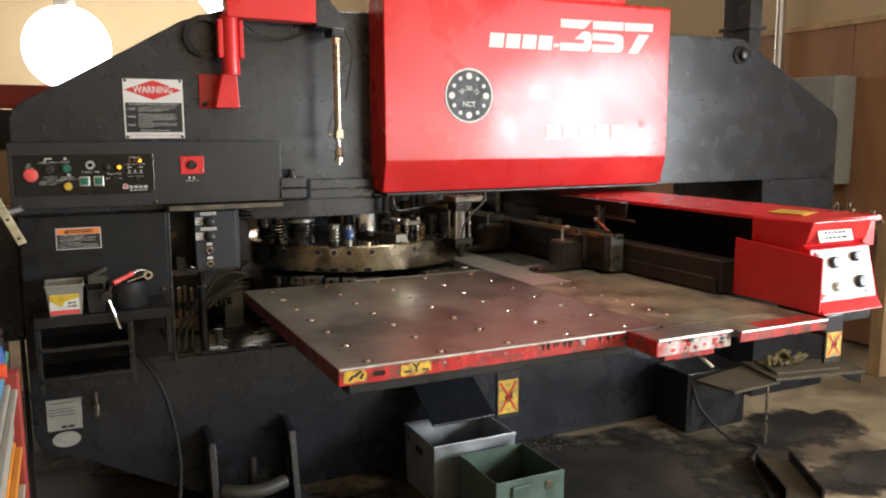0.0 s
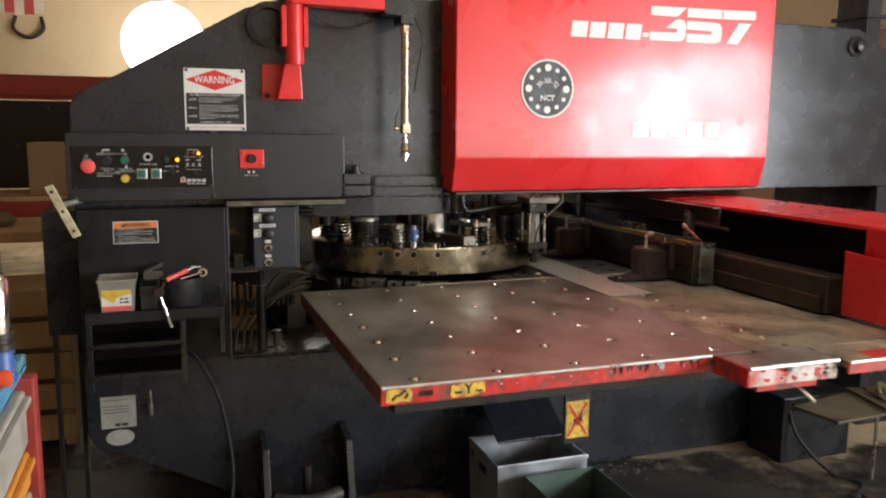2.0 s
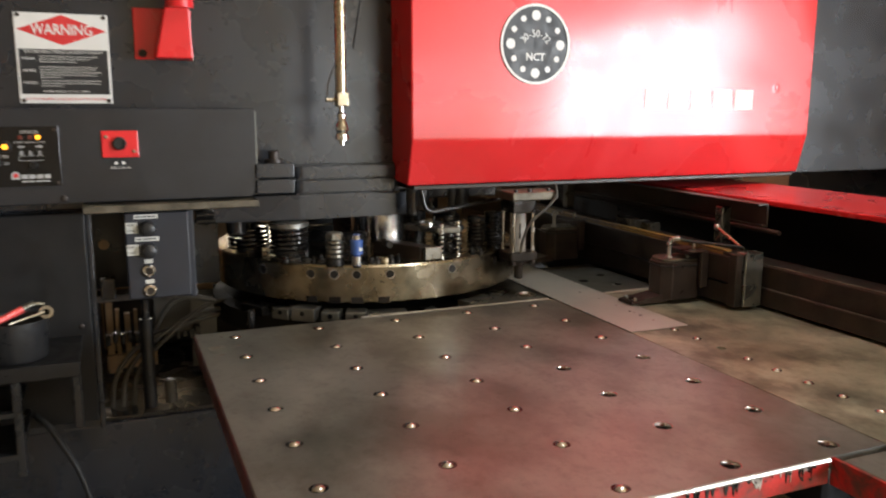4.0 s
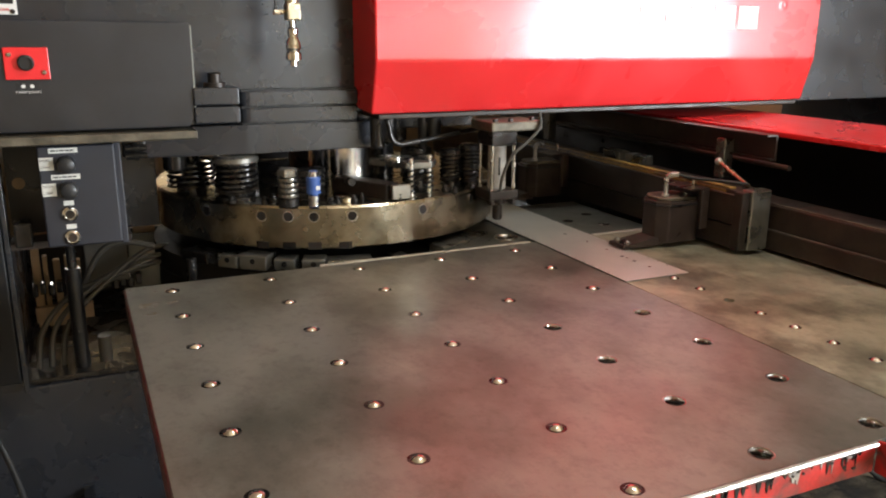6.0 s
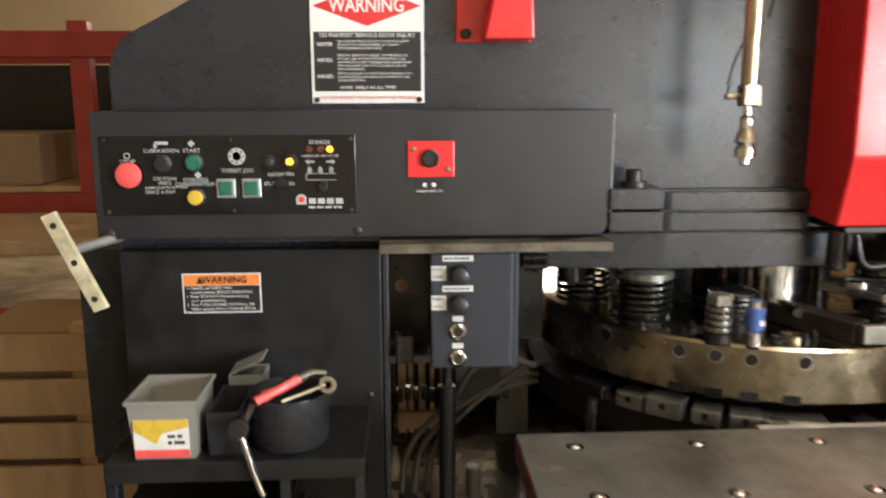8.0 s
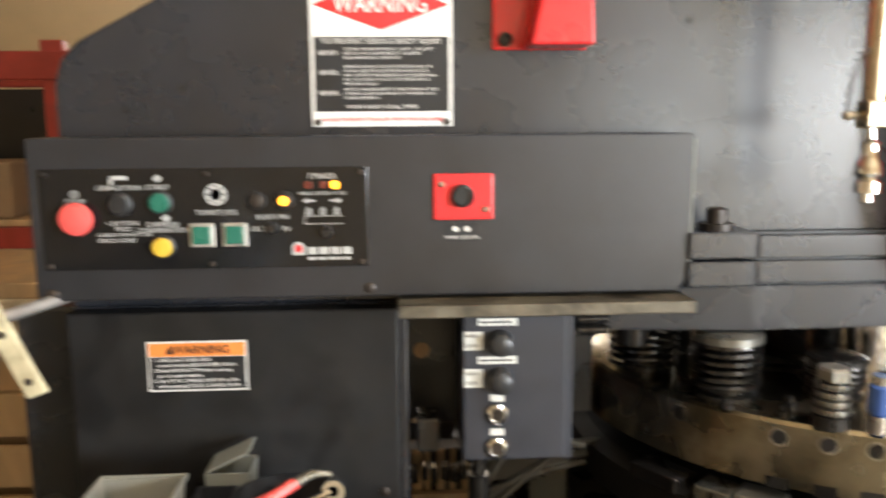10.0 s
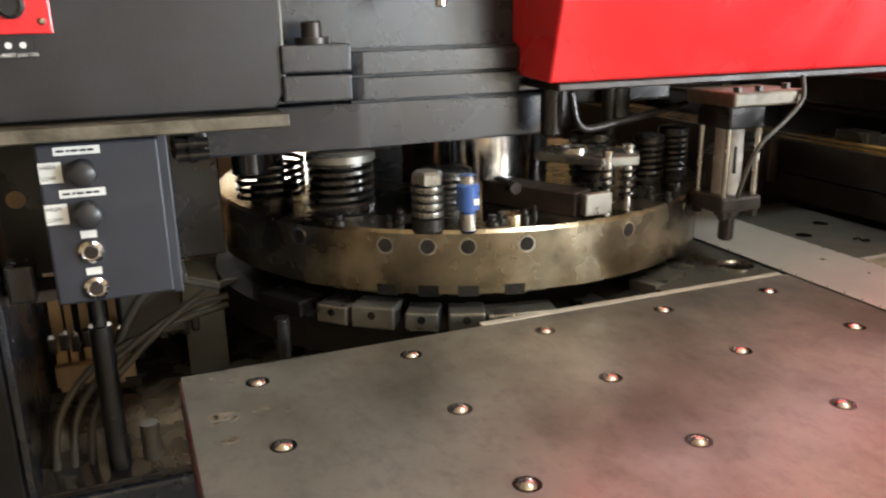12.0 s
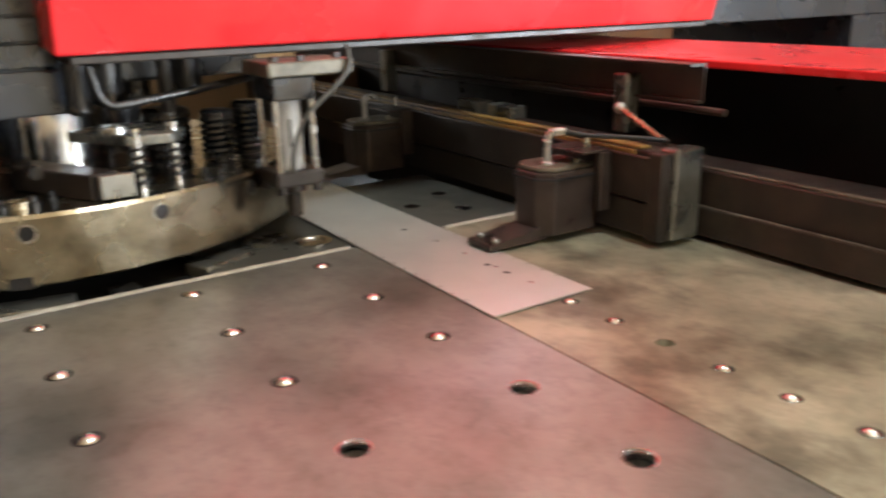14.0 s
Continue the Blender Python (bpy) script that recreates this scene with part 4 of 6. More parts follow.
# paint rubbed off the front edge: black smears, runs and bare flakes
rnd = random.Random(17)
for k in range(26):
    x = rnd.uniform(1.33, 1.60)
    top = TZ - 0.003
    low = top - rnd.uniform(0.006, 0.026)
    w = rnd.uniform(0.003, 0.014)
    part("paint_smear", prism([(x, top), (x + w, top), (x + w * 0.8, (top + low) / 2), (x + w * 0.55, low), (x + w * 0.25, low + 0.003), (x + w * 0.1, (top + low) / 2)], 2.2146, 2.2163, "y"), OILBLACK if k % 4 else ALU, table)
for k in range(34):
    x = rnd.uniform(0.98, 1.63) if k % 3 else rnd.uniform(0.71, 1.63)
    part("paint_chip", prism(flake(x, TZ - 0.003 - abs(rnd.gauss(0, 0.016)), rnd.uniform(0.0015, 0.005), rnd), 2.2144, 2.2162, "y"), (DARKSTEEL, ALU, BLACK)[k % 3], table)
for k in range(22):
    part("paint_chip", prism(flake(rnd.uniform(1.67, 1.93), rnd.uniform(0.945, 0.985), rnd.uniform(0.003, 0.012), rnd), 2.0772, 2.0792, "y"), (REDWORN, RED, BLUEGREY)[k % 3], table)


def hanging_sign(x, y, z, w, h, parent):
    p = part("hanging_plate", box(x, x + w, y, y + 0.012, z - 0.02, z + h + 0.06, 0.002), CHARCOAL, parent, "grey hanging plate")
    s = part("hazard_sticker", box(x + 0.006, x + w - 0.006, y - 0.0015, y + 0.001, z, z + h), STICKER, p, "yellow sticker crossed out in red")
    part("picture", join(box(x + w * 0.35, x + w * 0.62, y - 0.0022, y - 0.001, z + h * 0.35, z + h * 0.52), box(x + w * 0.55, x + w * 0.68, y - 0.0022, y - 0.001, z + h * 0.42, z + h * 0.66)), SIGNBLACK, p)
    for sg in (-1, 1):
        c = x + w / 2
        part("cross_bar", prism([(c - sg * (w * 0.40), z + h * 0.06), (c - sg * (w * 0.31), z + h * 0.06), (c + sg * w * 0.40, z + h * 0.94), (c + sg * w * 0.31, z + h * 0.94)] if sg > 0 else [(c + w * 0.31, z + h * 0.06), (c + w * 0.40, z + h * 0.06), (c - w * 0.31, z + h * 0.94), (c - w * 0.40, z + h * 0.94)], y - 0.003, y - 0.002, "y"), SIGNRED, p)


part("bracket", box(1.36, 1.60, 2.64, 2.74, 0.80, 0.885, 0.004), BLACK, table)
hanging_sign(1.437, 2.672, 0.60, 0.094, 0.125, table)
# strips and rear plates
part("brush_strip", box(1.16, 1.775, 3.4085, 3.424, 0.975, TZ + 0.001, 0.002), NYLON, table, "worn white strip")
part("brush_strip", box(1.985, 2.20, 3.4085, 3.424, 0.975, TZ + 0.001, 0.002), NYLON, table, "worn white strip")
rear = part("rear_plate", box(1.52, 2.21, 3.4245, 3.86, 0.968, TZ - 0.002, 0.002), PLATE, table, "grey steel rear plate")
for x, y in ((2.02, 3.60), (2.10, 3.52), (2.13, 3.66)):
    part("slot", lathe([(0.017, 0), (0.017, 0.0006), (0, 0.0006)], (x, y, TZ - 0.002), "z", 16), STEEL, rear)
part("bush", lathe([(0.034, 0), (0.034, 0.004), (0.024, 0.004), (0.022, 0.001), (0, 0.001)], (1.735, 3.49, TZ - 0.002), "z", 28), STEEL, rear, "round steel bush", True)
rnd = random.Random(3)
for px, py, spread, count in ((0.734, 3.266, 0.010, 26), (0.740, 3.205, 0.007, 12), (0.793, 3.267, 0.008, 4), (0.818, 3.258, 0.006, 4), (0.735, 3.385, 0.022, 8)):
    for k in range(count):
        part("scrape", prism(flake(px + rnd.gauss(0, spread), py + rnd.gauss(0, spread * 0.8), rnd.uniform(0.0015, 0.0055), rnd, 0.9), TZ, TZ + 0.0004, "z"), WORNPALE, table, "pale flaked spot")

# sheet being worked
sheet = thing("metal_strip", (1.88, 3.5, TZ), "pale grey galvanised sheet strip lying on the table", "sheet metal")
SZ = TZ + 0.0022
part("strip", prism([(1.783, 2.99), (1.970, 2.99), (1.970, 4.3), (1.783, 4.3)], SZ, SZ + 0.0016, "z"), SHEET, sheet)
for x, y in ((1.909, 3.175), (1.911, 3.125), (1.905, 3.44)):
    part("punched_hole", lathe([(0.0055, 0), (0.0055, 0.0003), (0, 0.0003)], (x, y, SZ + 0.0016), "z", 12), SIGNBLACK, sheet)
for k in range(28):
    for x in (1.787, 1.966):
        part("tiny_hole", lathe([(0.0022, 0), (0.0022, 0.0003), (0, 0.0003)], (x, 3.065 + k * 0.036, SZ + 0.0016), "z", 6), SIGNBLACK, sheet)

# ---- turret ----
TX, TY, TR = 1.348, 3.96, 0.519
turret = thing("tool_turret", (TX, TY, 0.9), "oily brown steel tool turret with spring-loaded punches", "turret")
part("upper_disc", lathe([(0.10, 1.018), (TR - 0.004, 1.018), (TR, 1.022), (TR, 1.124), (TR - 0.005, 1.130), (0.10, 1.130)], (TX, TY, 0), "z", 128), TURRET, turret, "thick bronze-brown turret disc", True)
def on_rim(x, dz=0):
    return TY - math.sqrt(max(0.0, TR ** 2 - (x - TX) ** 2))
for x in (0.927, 1.045, 1.105, 1.165, 1.259, 1.458, 1.64):
    a = math.atan2(on_rim(x) - TY, x - TX)
    m = Matrix.Translation((TX, TY, 1.103)) @ Matrix.Rotation(a, 4, "Z") @ Matrix.Rotation(radians(90), 4, "Y")
    b = lathe([(0.0150, TR - 0.001), (0.0150, TR + 0.0008), (0.0118, TR + 0.0008), (0.0118, TR - 0.001)], (0, 0, 0), "z", 20)
    b.transform(m)
    part("hole_rim", b, STEEL, turret, "", True)
    b = lathe([(0.0118, TR - 0.0005), (0.0118, TR + 0.0004), (0, TR + 0.0004)], (0, 0, 0), "z", 16)
    b.transform(m)
    part("side_hole", b, OILBLACK, turret)
for x in (1.045, 1.105, 1.165, 1.24):
    a = math.atan2(on_rim(x) - TY, x - TX)
    b = box(TR - 0.02, TR + 0.0012, -0.017, 0.017, 1.0175, 1.036)
    b.transform(Matrix.Translation((TX, TY, 0)) @ Matrix.Rotation(a, 4, "Z"))
    part("key_slot", b, OILBLACK, turret)
part("lower_disc", lathe([(0.10, 0.90), (TR + 0.012, 0.90), (TR + 0.016, 0.905), (TR + 0.016, 0.965), (TR - 0.02, 0.975), (0.10, 0.975)], (TX, TY, 0), "z", 96), SOOT, turret, "black oily lower disc")
part("centre_post", rod(0.12, 0.62, (TX, TY, 0.66), seg=48), OILBLACK, turret, "", True)
for k, (deg, w, h) in enumerate([(-148, 0.10, 0.026), (-136, 0.06, 0.03), (-128, 0.075, 0.036), (-119, 0.055, 0.030), (-111, 0.06, 0.030), (-101, 0.12, 0.026), (-86, 0.05, 0.022), (-66, 0.11, 0.030), (-52, 0.08, 0.030)]):
    b = box(TR - 0.035, TR + 0.022, -w / 2, w / 2, 0.962, 0.965 + h, 0.003)
    b.transform(Matrix.Translation((TX, TY, 0)) @ Matrix.Rotation(radians(deg), 4, "Z"))
    blk = part("die_block", b, OILBLACK if k in (0, 6) else DIE, turret, "", False)
    s = lathe([(0.007, 0), (0.007, 0.0015), (0, 0.0015)], (0, 0, 0), "z", 12)
    s.transform(Matrix.Translation((TX, TY, 0.968 + h * 0.5)) @ Matrix.Rotation(radians(deg), 4, "Z") @ Matrix.Translation((TR + 0.022, 0, 0)) @ Matrix.Rotation(radians(90), 4, "Y"))
    part("screw", s, OILBLACK, blk)
part("centre_sleeve", lathe([(0.108, 1.128), (0.108, 1.30)], (1.370, 3.89, 0), "z", 56), SLEEVE, turret, "bright steel sleeve", True)
part("side_sleeve", lathe([(0.055, 1.128), (0.055, 1.28)], (1.50, 3.93, 0), "z", 32), OILBLACK, turret, "", True)


def spring_tool(x, y, r, z1, head, coils, body, wire, cap=None, hexed=False):
    z0 = 1.130
    t = part("punch", lathe([(r * 0.95, z0), (r * 0.95, z0 + 0.006), (r * 0.72, z0 + 0.008), (r * 0.72, z1 - head)], (x, y, 0), "z", 24), body, turret, "spring-loaded punch", True)
    part("spring", spring(r * 0.90, r * (0.23 if r < 0.028 else 0.17 if r < 0.05 else 0.095), z0 + 0.012, z1 - head, coils, (x, y)), wire, t, "", True)
    part("cap", lathe([(r, z1 - head), (r, z1 - 0.004), (r * 0.8, z1), (0, z1)], (x, y, 0), "z", 6 if hexed else 24), cap or body, t, "", not hexed)
    return t


spring_tool(1.012, 3.675, 0.060, 1.243, 0.016, 6, OILBLACK, OILBLACK, DIE)
t = part("punch", lathe([(0.027, 1.130), (0.027, 1.150), (0.019, 1.1515), (0.019, 1.2055)], (1.111, 3.512, 0), "z", 24), OILBLACK, turret, "steel punch with flat coils", True)
for k in range(4):
    z = 1.1525 + k * 0.0135
    part("coil", lathe([(0.0195, z), (0.0262, z + 0.0008), (0.0268, z + 0.005), (0.0262, z + 0.0094), (0.0195, z + 0.0102)], (1.111, 3.512, 0), "z", 24), RINGSTEEL, t, "", True)
part("cap", lathe([(0.0265, 1.206), (0.0265, 1.222), (0.021, 1.226), (0, 1.226)], (1.111, 3.512, 0), "z", 6), RINGSTEEL, t)
t = part("punch", lathe([(0.040, 1.130), (0.040, 1.165), (0.026, 1.170), (0.026, 1.30)], (0.915, 3.83, 0), "z", 24), OILBLACK, turret, "", True)
part("spring", spring(0.062, 0.0045, 1.138, 1.215, 5.5, (0.915, 3.83)), OILBLACK, t, "", True)
spring_tool(1.62, 3.63, 0.030, 1.235, 0.012, 7, OILBLACK, OILBLACK, OILBLACK)
spring_tool(1.685, 3.64, 0.030, 1.245, 0.012, 8, OILBLACK, OILBLACK, OILBLACK)
spring_tool(1.55, 3.72, 0.045, 1.235, 0.012, 6, OILBLACK, OILBLACK, OILBLACK)
spring_tool(1.20, 3.66, 0.05, 1.20, 0.012, 4, OILBLACK, OILBLACK, OILBLACK)
t = part("blue_punch", lathe([(0.0135, 1.130), (0.0135, 1.158), (0.010, 1.16), (0.010, 1.163), (0.0180, 1.164), (0.0180, 1.204), (0.013, 1.207), (0.013, 1.219), (0.011, 1.221), (0, 1.221)], (1.168, 3.480, 0), "z", 28), BLUE, turret, "bright blue punch body", True)
part("tip", lathe([(0.0136, 1.1305), (0.0136, 1.158), (0.0, 1.158)], (1.168, 3.480, 0), "z", 24), STEEL, t, "", True)
part("tip", lathe([(0.0132, 1.2065), (0.0132, 1.220), (0.0, 1.2215)], (1.168, 3.480, 0), "z", 24), STEEL, t, "", True)
part("mark", box(1.170, 1.180, 3.4615, 3.463, 1.174, 1.184), WHITE, t)
# forming station: block with a lever plate and two sprung studs
a = part("forming_block", prism([(-0.115, -0.025), (0.085, -0.025), (0.085, 0.027), (-0.115, 0.027)], 1.130, 1.172, "z", 0.003), DARKSTEEL, turret, "dark forming block")
a.matrix_basis = Matrix.Translation((0, 0, 0))
b = a.data
m = Matrix.Translation(Vector((1.345, 3.56, 0)) - ORIGIN[turret.name]) @ Matrix.Rotation(radians(-62), 4, "Z") @ Matrix.Translation(ORIGIN[turret.name])
b.transform(m)
part("block_end", box(1.372, 1.425, 3.455, 3.472, 1.134, 1.172, 0.003), RINGSTEEL, a, "worn end block")
part("block_stud", lathe([(0.011, 0), (0.011, 0.07), (0, 0.07)], (1.30, 3.64, 1.168), "y", 16), OILBLACK, a, "", True)
lever = part("lever_plate", prism([(1.36, 3.62), (1.43, 3.50), (1.50, 3.49), (1.535, 3.54), (1.50, 3.63), (1.42, 3.67)], 1.205, 1.222, "z", 0.003), DIE, turret, "oily lever plate")
for x, y in ((1.445, 3.505), (1.515, 3.545)):
    part("stud", lathe([(0.009, 1.130), (0.009, 1.226), (0.012, 1.227), (0.012, 1.234), (0, 1.235)], (x, y, 0), "z", 14), STEEL, lever, "", True)
    part("spring", spring(0.0125, 0.003, 1.134, 1.204, 5, (x, y)), OILBLACK, lever, "", True)
part("ring", lathe([(0.03, 1.222), (0.03, 1.228), (0.018, 1.228), (0.018, 1.222)], (1.43, 3.60, 0), "z", 20), STEEL, lever, "", True)
for x, y, r in ((1.06, 3.56, 0.010), (1.215, 3.487, 0.012), (1.235, 3.498, 0.009), (1.09, 3.60, 0.012), (0.985, 3.60, 0.012), (1.31, 3.52, 0.008), (1.56, 3.535, 0.010), (1.575, 3.50, 0.008), (1.28, 3.50, 0.012)):
    part("bolt_head", lathe([(r, 1.130), (r, 1.138), (r * 0.6, 1.139), (r * 0.6, 1.148), (0, 1.148)], (x, y, 0), "z", 10), OILBLACK, turret, "", True)
part("brass_bush", lathe([(0.022, 1.130), (0.022, 1.140), (0.014, 1.140), (0.014, 1.131)], (1.262, 3.515, 0), "z", 24), BRASS, turret, "", True)

# head, strikers and rams over the turret
head = part("ram_head", box(1.36, 1.75, 3.74, 4.3, 1.285, 1.345, 0.006), OILBLACK, press, "oily black ram head")
# black sheets added behind the punches so that the gaps stay dark
part("dark_backing", box(1.09, 1.50, 4.30, 4.32, 1.132, 1.272), BLACK, press)
part("dark_backing", box(1.50, 1.62, 4.30, 4.32, 1.132, 1.33), BLACK, press)
for x, y, r, z0 in ((1.385, 3.60, 0.020, 1.25), (1.45, 3.70, 0.03, 1.25), (1.545, 3.66, 0.014, 1.235), (1.60, 3.72, 0.028, 1.255), (1.52, 3.80, 0.03, 1.24), (0.865, 3.74, 0.030, 1.20)):
    part("ram", lathe([(r * 0.7, z0), (r, z0 + 0.006), (r, 1.335)], (x, y, 0), "z", 20), OILBLACK, head, "", True)
part("pipe", tube(curve([(1.40, 3.56, 1.33), (1.42, 3.555, 1.27), (1.50, 3.57, 1.27), (1.70, 3.62, 1.29)]), 0.007), OILBLACK, head, "", True)
part("ledge_strip", box(1.375, 2.90, 3.56, 3.70, 1.333, 1.347, 0.003), DARKSTEEL, press, "scuffed lower edge of the cover")

# air cylinder beside the turret
cyl = thing("air_cylinder", (1.70, 3.50, 1.03), "clear air cylinder with tie rods beside the turret", "cylinder")
part("top_plate", box(1.655, 1.815, 3.440, 3.57, 1.300, 1.326, 0.004), LIP, cyl, "scuffed grey plate")
part("cap", box(1.668, 1.748, 3.462, 3.552, 1.258, 1.300, 0.004), OILBLACK, cyl)
part("barrel", lathe([(0.026, 1.130), (0.026, 1.259)], (1.708, 3.505, 0), "z", 32), BARREL, cyl, "hazy barrel", True)
part("slot", box(1.700, 1.704, 3.4775, 3.482, 1.175, 1.225), OILBLACK, cyl)
for dx in (-0.034, 0.034):
    for dy in (-0.036, 0.036):
        part("tie_rod", rod(0.0055, 0.165, (1.708 + dx, 3.505 + dy, 1.10), seg=12), STEEL, cyl, "", True)
        part("nut", rod(0.010, 0.014, (1.708 + dx, 3.505 + dy, 1.094), seg=6), DARKSTEEL, cyl)
part("base_block", box(1.662, 1.754, 3.458, 3.552, 1.106, 1.134, 0.005), DARKSTEEL, cyl)
part("plunger", lathe([(0.010, 1.046), (0.014, 1.05), (0.014, 1.09), (0.024, 1.095), (0.024, 1.108)], (1.704, 3.49, 0), "z", 18), DARKSTEEL, cyl, "", True)
part("air_line", tube(curve([(1.690, 3.452, 1.135), (1.692, 3.440, 1.18), (1.715, 3.432, 1.235), (1.765, 3.430, 1.275), (1.800, 3.432, 1.31), (1.803, 3.44, 1.35)]), 0.0042), HOSE, cyl, "", True)
for x, y in ((1.672, 3.455), (1.72, 3.455), (1.795, 3.47)):
    part("bolt", rod(0.008, 0.010, (x, y, 1.325), seg=6), DARKSTEEL, cyl)

# ---- sheet carriage: rail, clamps, channel ----
car = thing("sheet_carriage", (2.26, 3.9, TZ), "dark brown steel sheet carriage with a clamp", "carriage")
rail = part("rail", box(2.215, 2.30, 3.095, 5.1, 1.002, 1.158, 0.003), DARKSTEEL, car, "long dark steel rail with worn yellow edge")
part("yellow_edge", box(2.217, 2.240, 3.13, 5.05, 1.158, 1.164, 0.002), YELLOWEDGE, rail)
part("yellow_flank", box(2.2115, 2.2145, 3.14, 5.0, 1.144, 1.157, 0.001), YELLOWEDGE, rail)
part("end_block", box(2.196, 2.222, 3.062, 3.094, 1.003, 1.160, 0.003), DARKSTEEL, rail)
part("end_plate", box(2.224, 2.292, 3.055, 3.094, 1.003, 1.165, 0.004), DIE, rail, "scuffed steel end plate")
part("face_bar", box(2.200, 2.211, 3.095, 5.0, 1.07, 1.15, 0.003), DARKSTEEL, rail)
part("foot_bar", box(2.206, 2.214, 3.095, 5.0, 1.004, 1.066, 0.002), DARKSTEEL, rail)
for y in (3.40, 3.46, 3.62, 3.9):
    part("bolt_hole", lathe([(0.005, 0), (0.005, 0.0108), (0, 0.0108)], (2.2105, y, 1.10), "x", 10), BLACK, rail)
for yc in (3.255, 3.95):
    clamp = part("clamp", prism([(2.055, yc - 0.026), (2.080, yc - 0.053), (2.182, yc - 0.053), (2.182, yc + 0.055), (2.080, yc + 0.055), (2.055, yc + 0.028)], 1.004, 1.120, "z", 0.004), CLAMP, car, "brown steel clamp body with an air fitting")
    part("clamp_band", prism([(2.051, yc - 0.028), (2.078, yc - 0.057), (2.185, yc - 0.057), (2.185, yc + 0.059), (2.078, yc + 0.059), (2.051, yc + 0.030)], 1.106, 1.111, "z", 0.001), BLACK, clamp)
    part("clamp_lid", prism([(2.062, yc - 0.026), (2.084, yc - 0.048), (2.178, yc - 0.048), (2.178, yc + 0.05), (2.084, yc + 0.05), (2.062, yc + 0.028)], 1.120, 1.129, "z", 0.003), LIP, clamp, "worn clamp lid")
    part("jaw", prism([(1.946, 0.9965), (1.972, 0.9965), (2.08, 0.9965), (2.08, 1.024), (2.02, 1.014), (1.950, 1.006)], yc - 0.036, yc + 0.034, "y", 0.002), CLAMP, clamp, "worn clamp jaw")
    for dy in (-0.024, 0.022):
        part("jaw_bolt", lathe([(0.008, 0), (0.008, 0.006), (0.005, 0.009), (0, 0.009)], (1.968, yc + dy, 1.007), "z", 10), DIE, clamp, "", True)
    part("fitting", lathe([(0.011, 1.129), (0.011, 1.134), (0.0065, 1.136), (0.0065, 1.168), (0.009, 1.170), (0.009, 1.174), (0.007, 1.176)], (2.095, yc - 0.012, 0), "z", 14), ALU, clamp, "bright air elbow", True)
    part("elbow", tube(curve([(2.095, yc - 0.012, 1.172), (2.098, yc - 0.014, 1.183), (2.106, yc - 0.020, 1.188), (2.120, yc - 0.030, 1.190)], 4), 0.0078), ALU, clamp, "bright elbow", True)
    part("lid_bolt", lathe([(0.006, 1.129), (0.006, 1.137), (0, 1.137)], (2.15, yc - 0.03, 0), "z", 8), DIE, clamp)
    part("clamp_arm", box(2.172, 2.199, yc - 0.072, yc - 0.056, 1.040, 1.150, 0.003), CLAMP, clamp)
    part("bracket", box(2.13, 2.199, yc - 0.070, yc + 0.03, 1.150, 1.155, 0.002), CLAMP, clamp)
    part("stud", rod(0.005, 0.028, (2.175, yc - 0.03, 1.155), seg=8), STEEL, clamp)
part("air_hose", tube(curve([(2.118, 3.226, 1.190), (2.16, 3.21, 1.180), (2.22, 3.15, 1.176), (2.26, 3.11, 1.172)]), 0.0045), RUBBER, car, "", True)
arm = part("lift_arm", tube([(2.27, 3.12, 1.165), (2.278, 3.24, 1.212)], 0.0065, 10), BRASS, car, "short brass arm with a ball end", True)
part("ball_end", lathe([(0.011 * math.sin(math.pi * k / 8), -0.011 * math.cos(math.pi * k / 8)) for k in range(9)], (2.278, 3.245, 1.214), "z", 14), ALU, arm, "", True)
chan = part("channel", prism([(2.31, 1.296), (2.31, 1.301), (2.35, 1.301), (2.35, 1.230), (2.33, 1.230), (2.33, 1.235), (2.345, 1.235), (2.345, 1.296)], 3.11, 4.9, "y"), DARKSTEEL, car, "dark steel channel")
for y in (3.26, 4.2):
    part("channel_post", box(2.31, 2.345, y, y + 0.035, 1.16, 1.275, 0.003), DIE, car)
for y, z in ((3.55, 1.165), (3.67, 1.165)):
    part("valve_block", box(2.255, 2.298, y, y + 0.09, 1.158, 1.186, 0.003), DIE, car, "grey valve block")
part("lower_rod", tube([(2.36, 3.07, 1.215), (2.36, 4.9, 1.215)], 0.007, 8), DARKSTEEL, car, "", True)

# fixed guide rail and red beam with its end console
beam = thing("carriage_beam", (2.6, 3.4, 0), "red covered carriage beam with an end control console", "machine beam")
part("guide_rail", box(2.315, 2.43, 2.50, 5.2, 1.0, 1.118, 0.003), DARKSTEEL, beam, "dark guide rail with a pale worn top")
part("rail_step", box(2.303, 2.3155, 2.52, 5.2, 1.0, 1.052, 0.002), DARKSTEEL, beam, "lower step of the guide rail")
part("step_wear", box(2.304, 2.313, 2.53, 5.2, 1.052, 1.0545, 0.001), LIP, beam)
part("rail_wear", box(2.32, 2.335, 2.51, 5.2, 1.118, 1.122, 0.001), LIP, beam)
part("rail_foot", box(2.352, 2.80, 2.45, 5.2, 0.86, 1.0, 0.004), BLACK, beam)
part("back_guard", box(2.74, 2.78, 2.3, 5.2, 1.0, 1.282, 0.003), BLACK, beam, "dark back guard")
part("top_cover", prism([(2.41, 1.285), (2.41, 1.300), (2.79, 1.306), (2.80, 1.285)], 2.20, 5.3, "y", 0.003), RED, beam, "long red top cover")
part("end_cover", prism([(2.40, 1.19), (2.40, 1.296), (2.79, 1.302), (2.79, 1.19)], 2.22, 2.44, "y", 0.004), RED, beam, "red end cover")
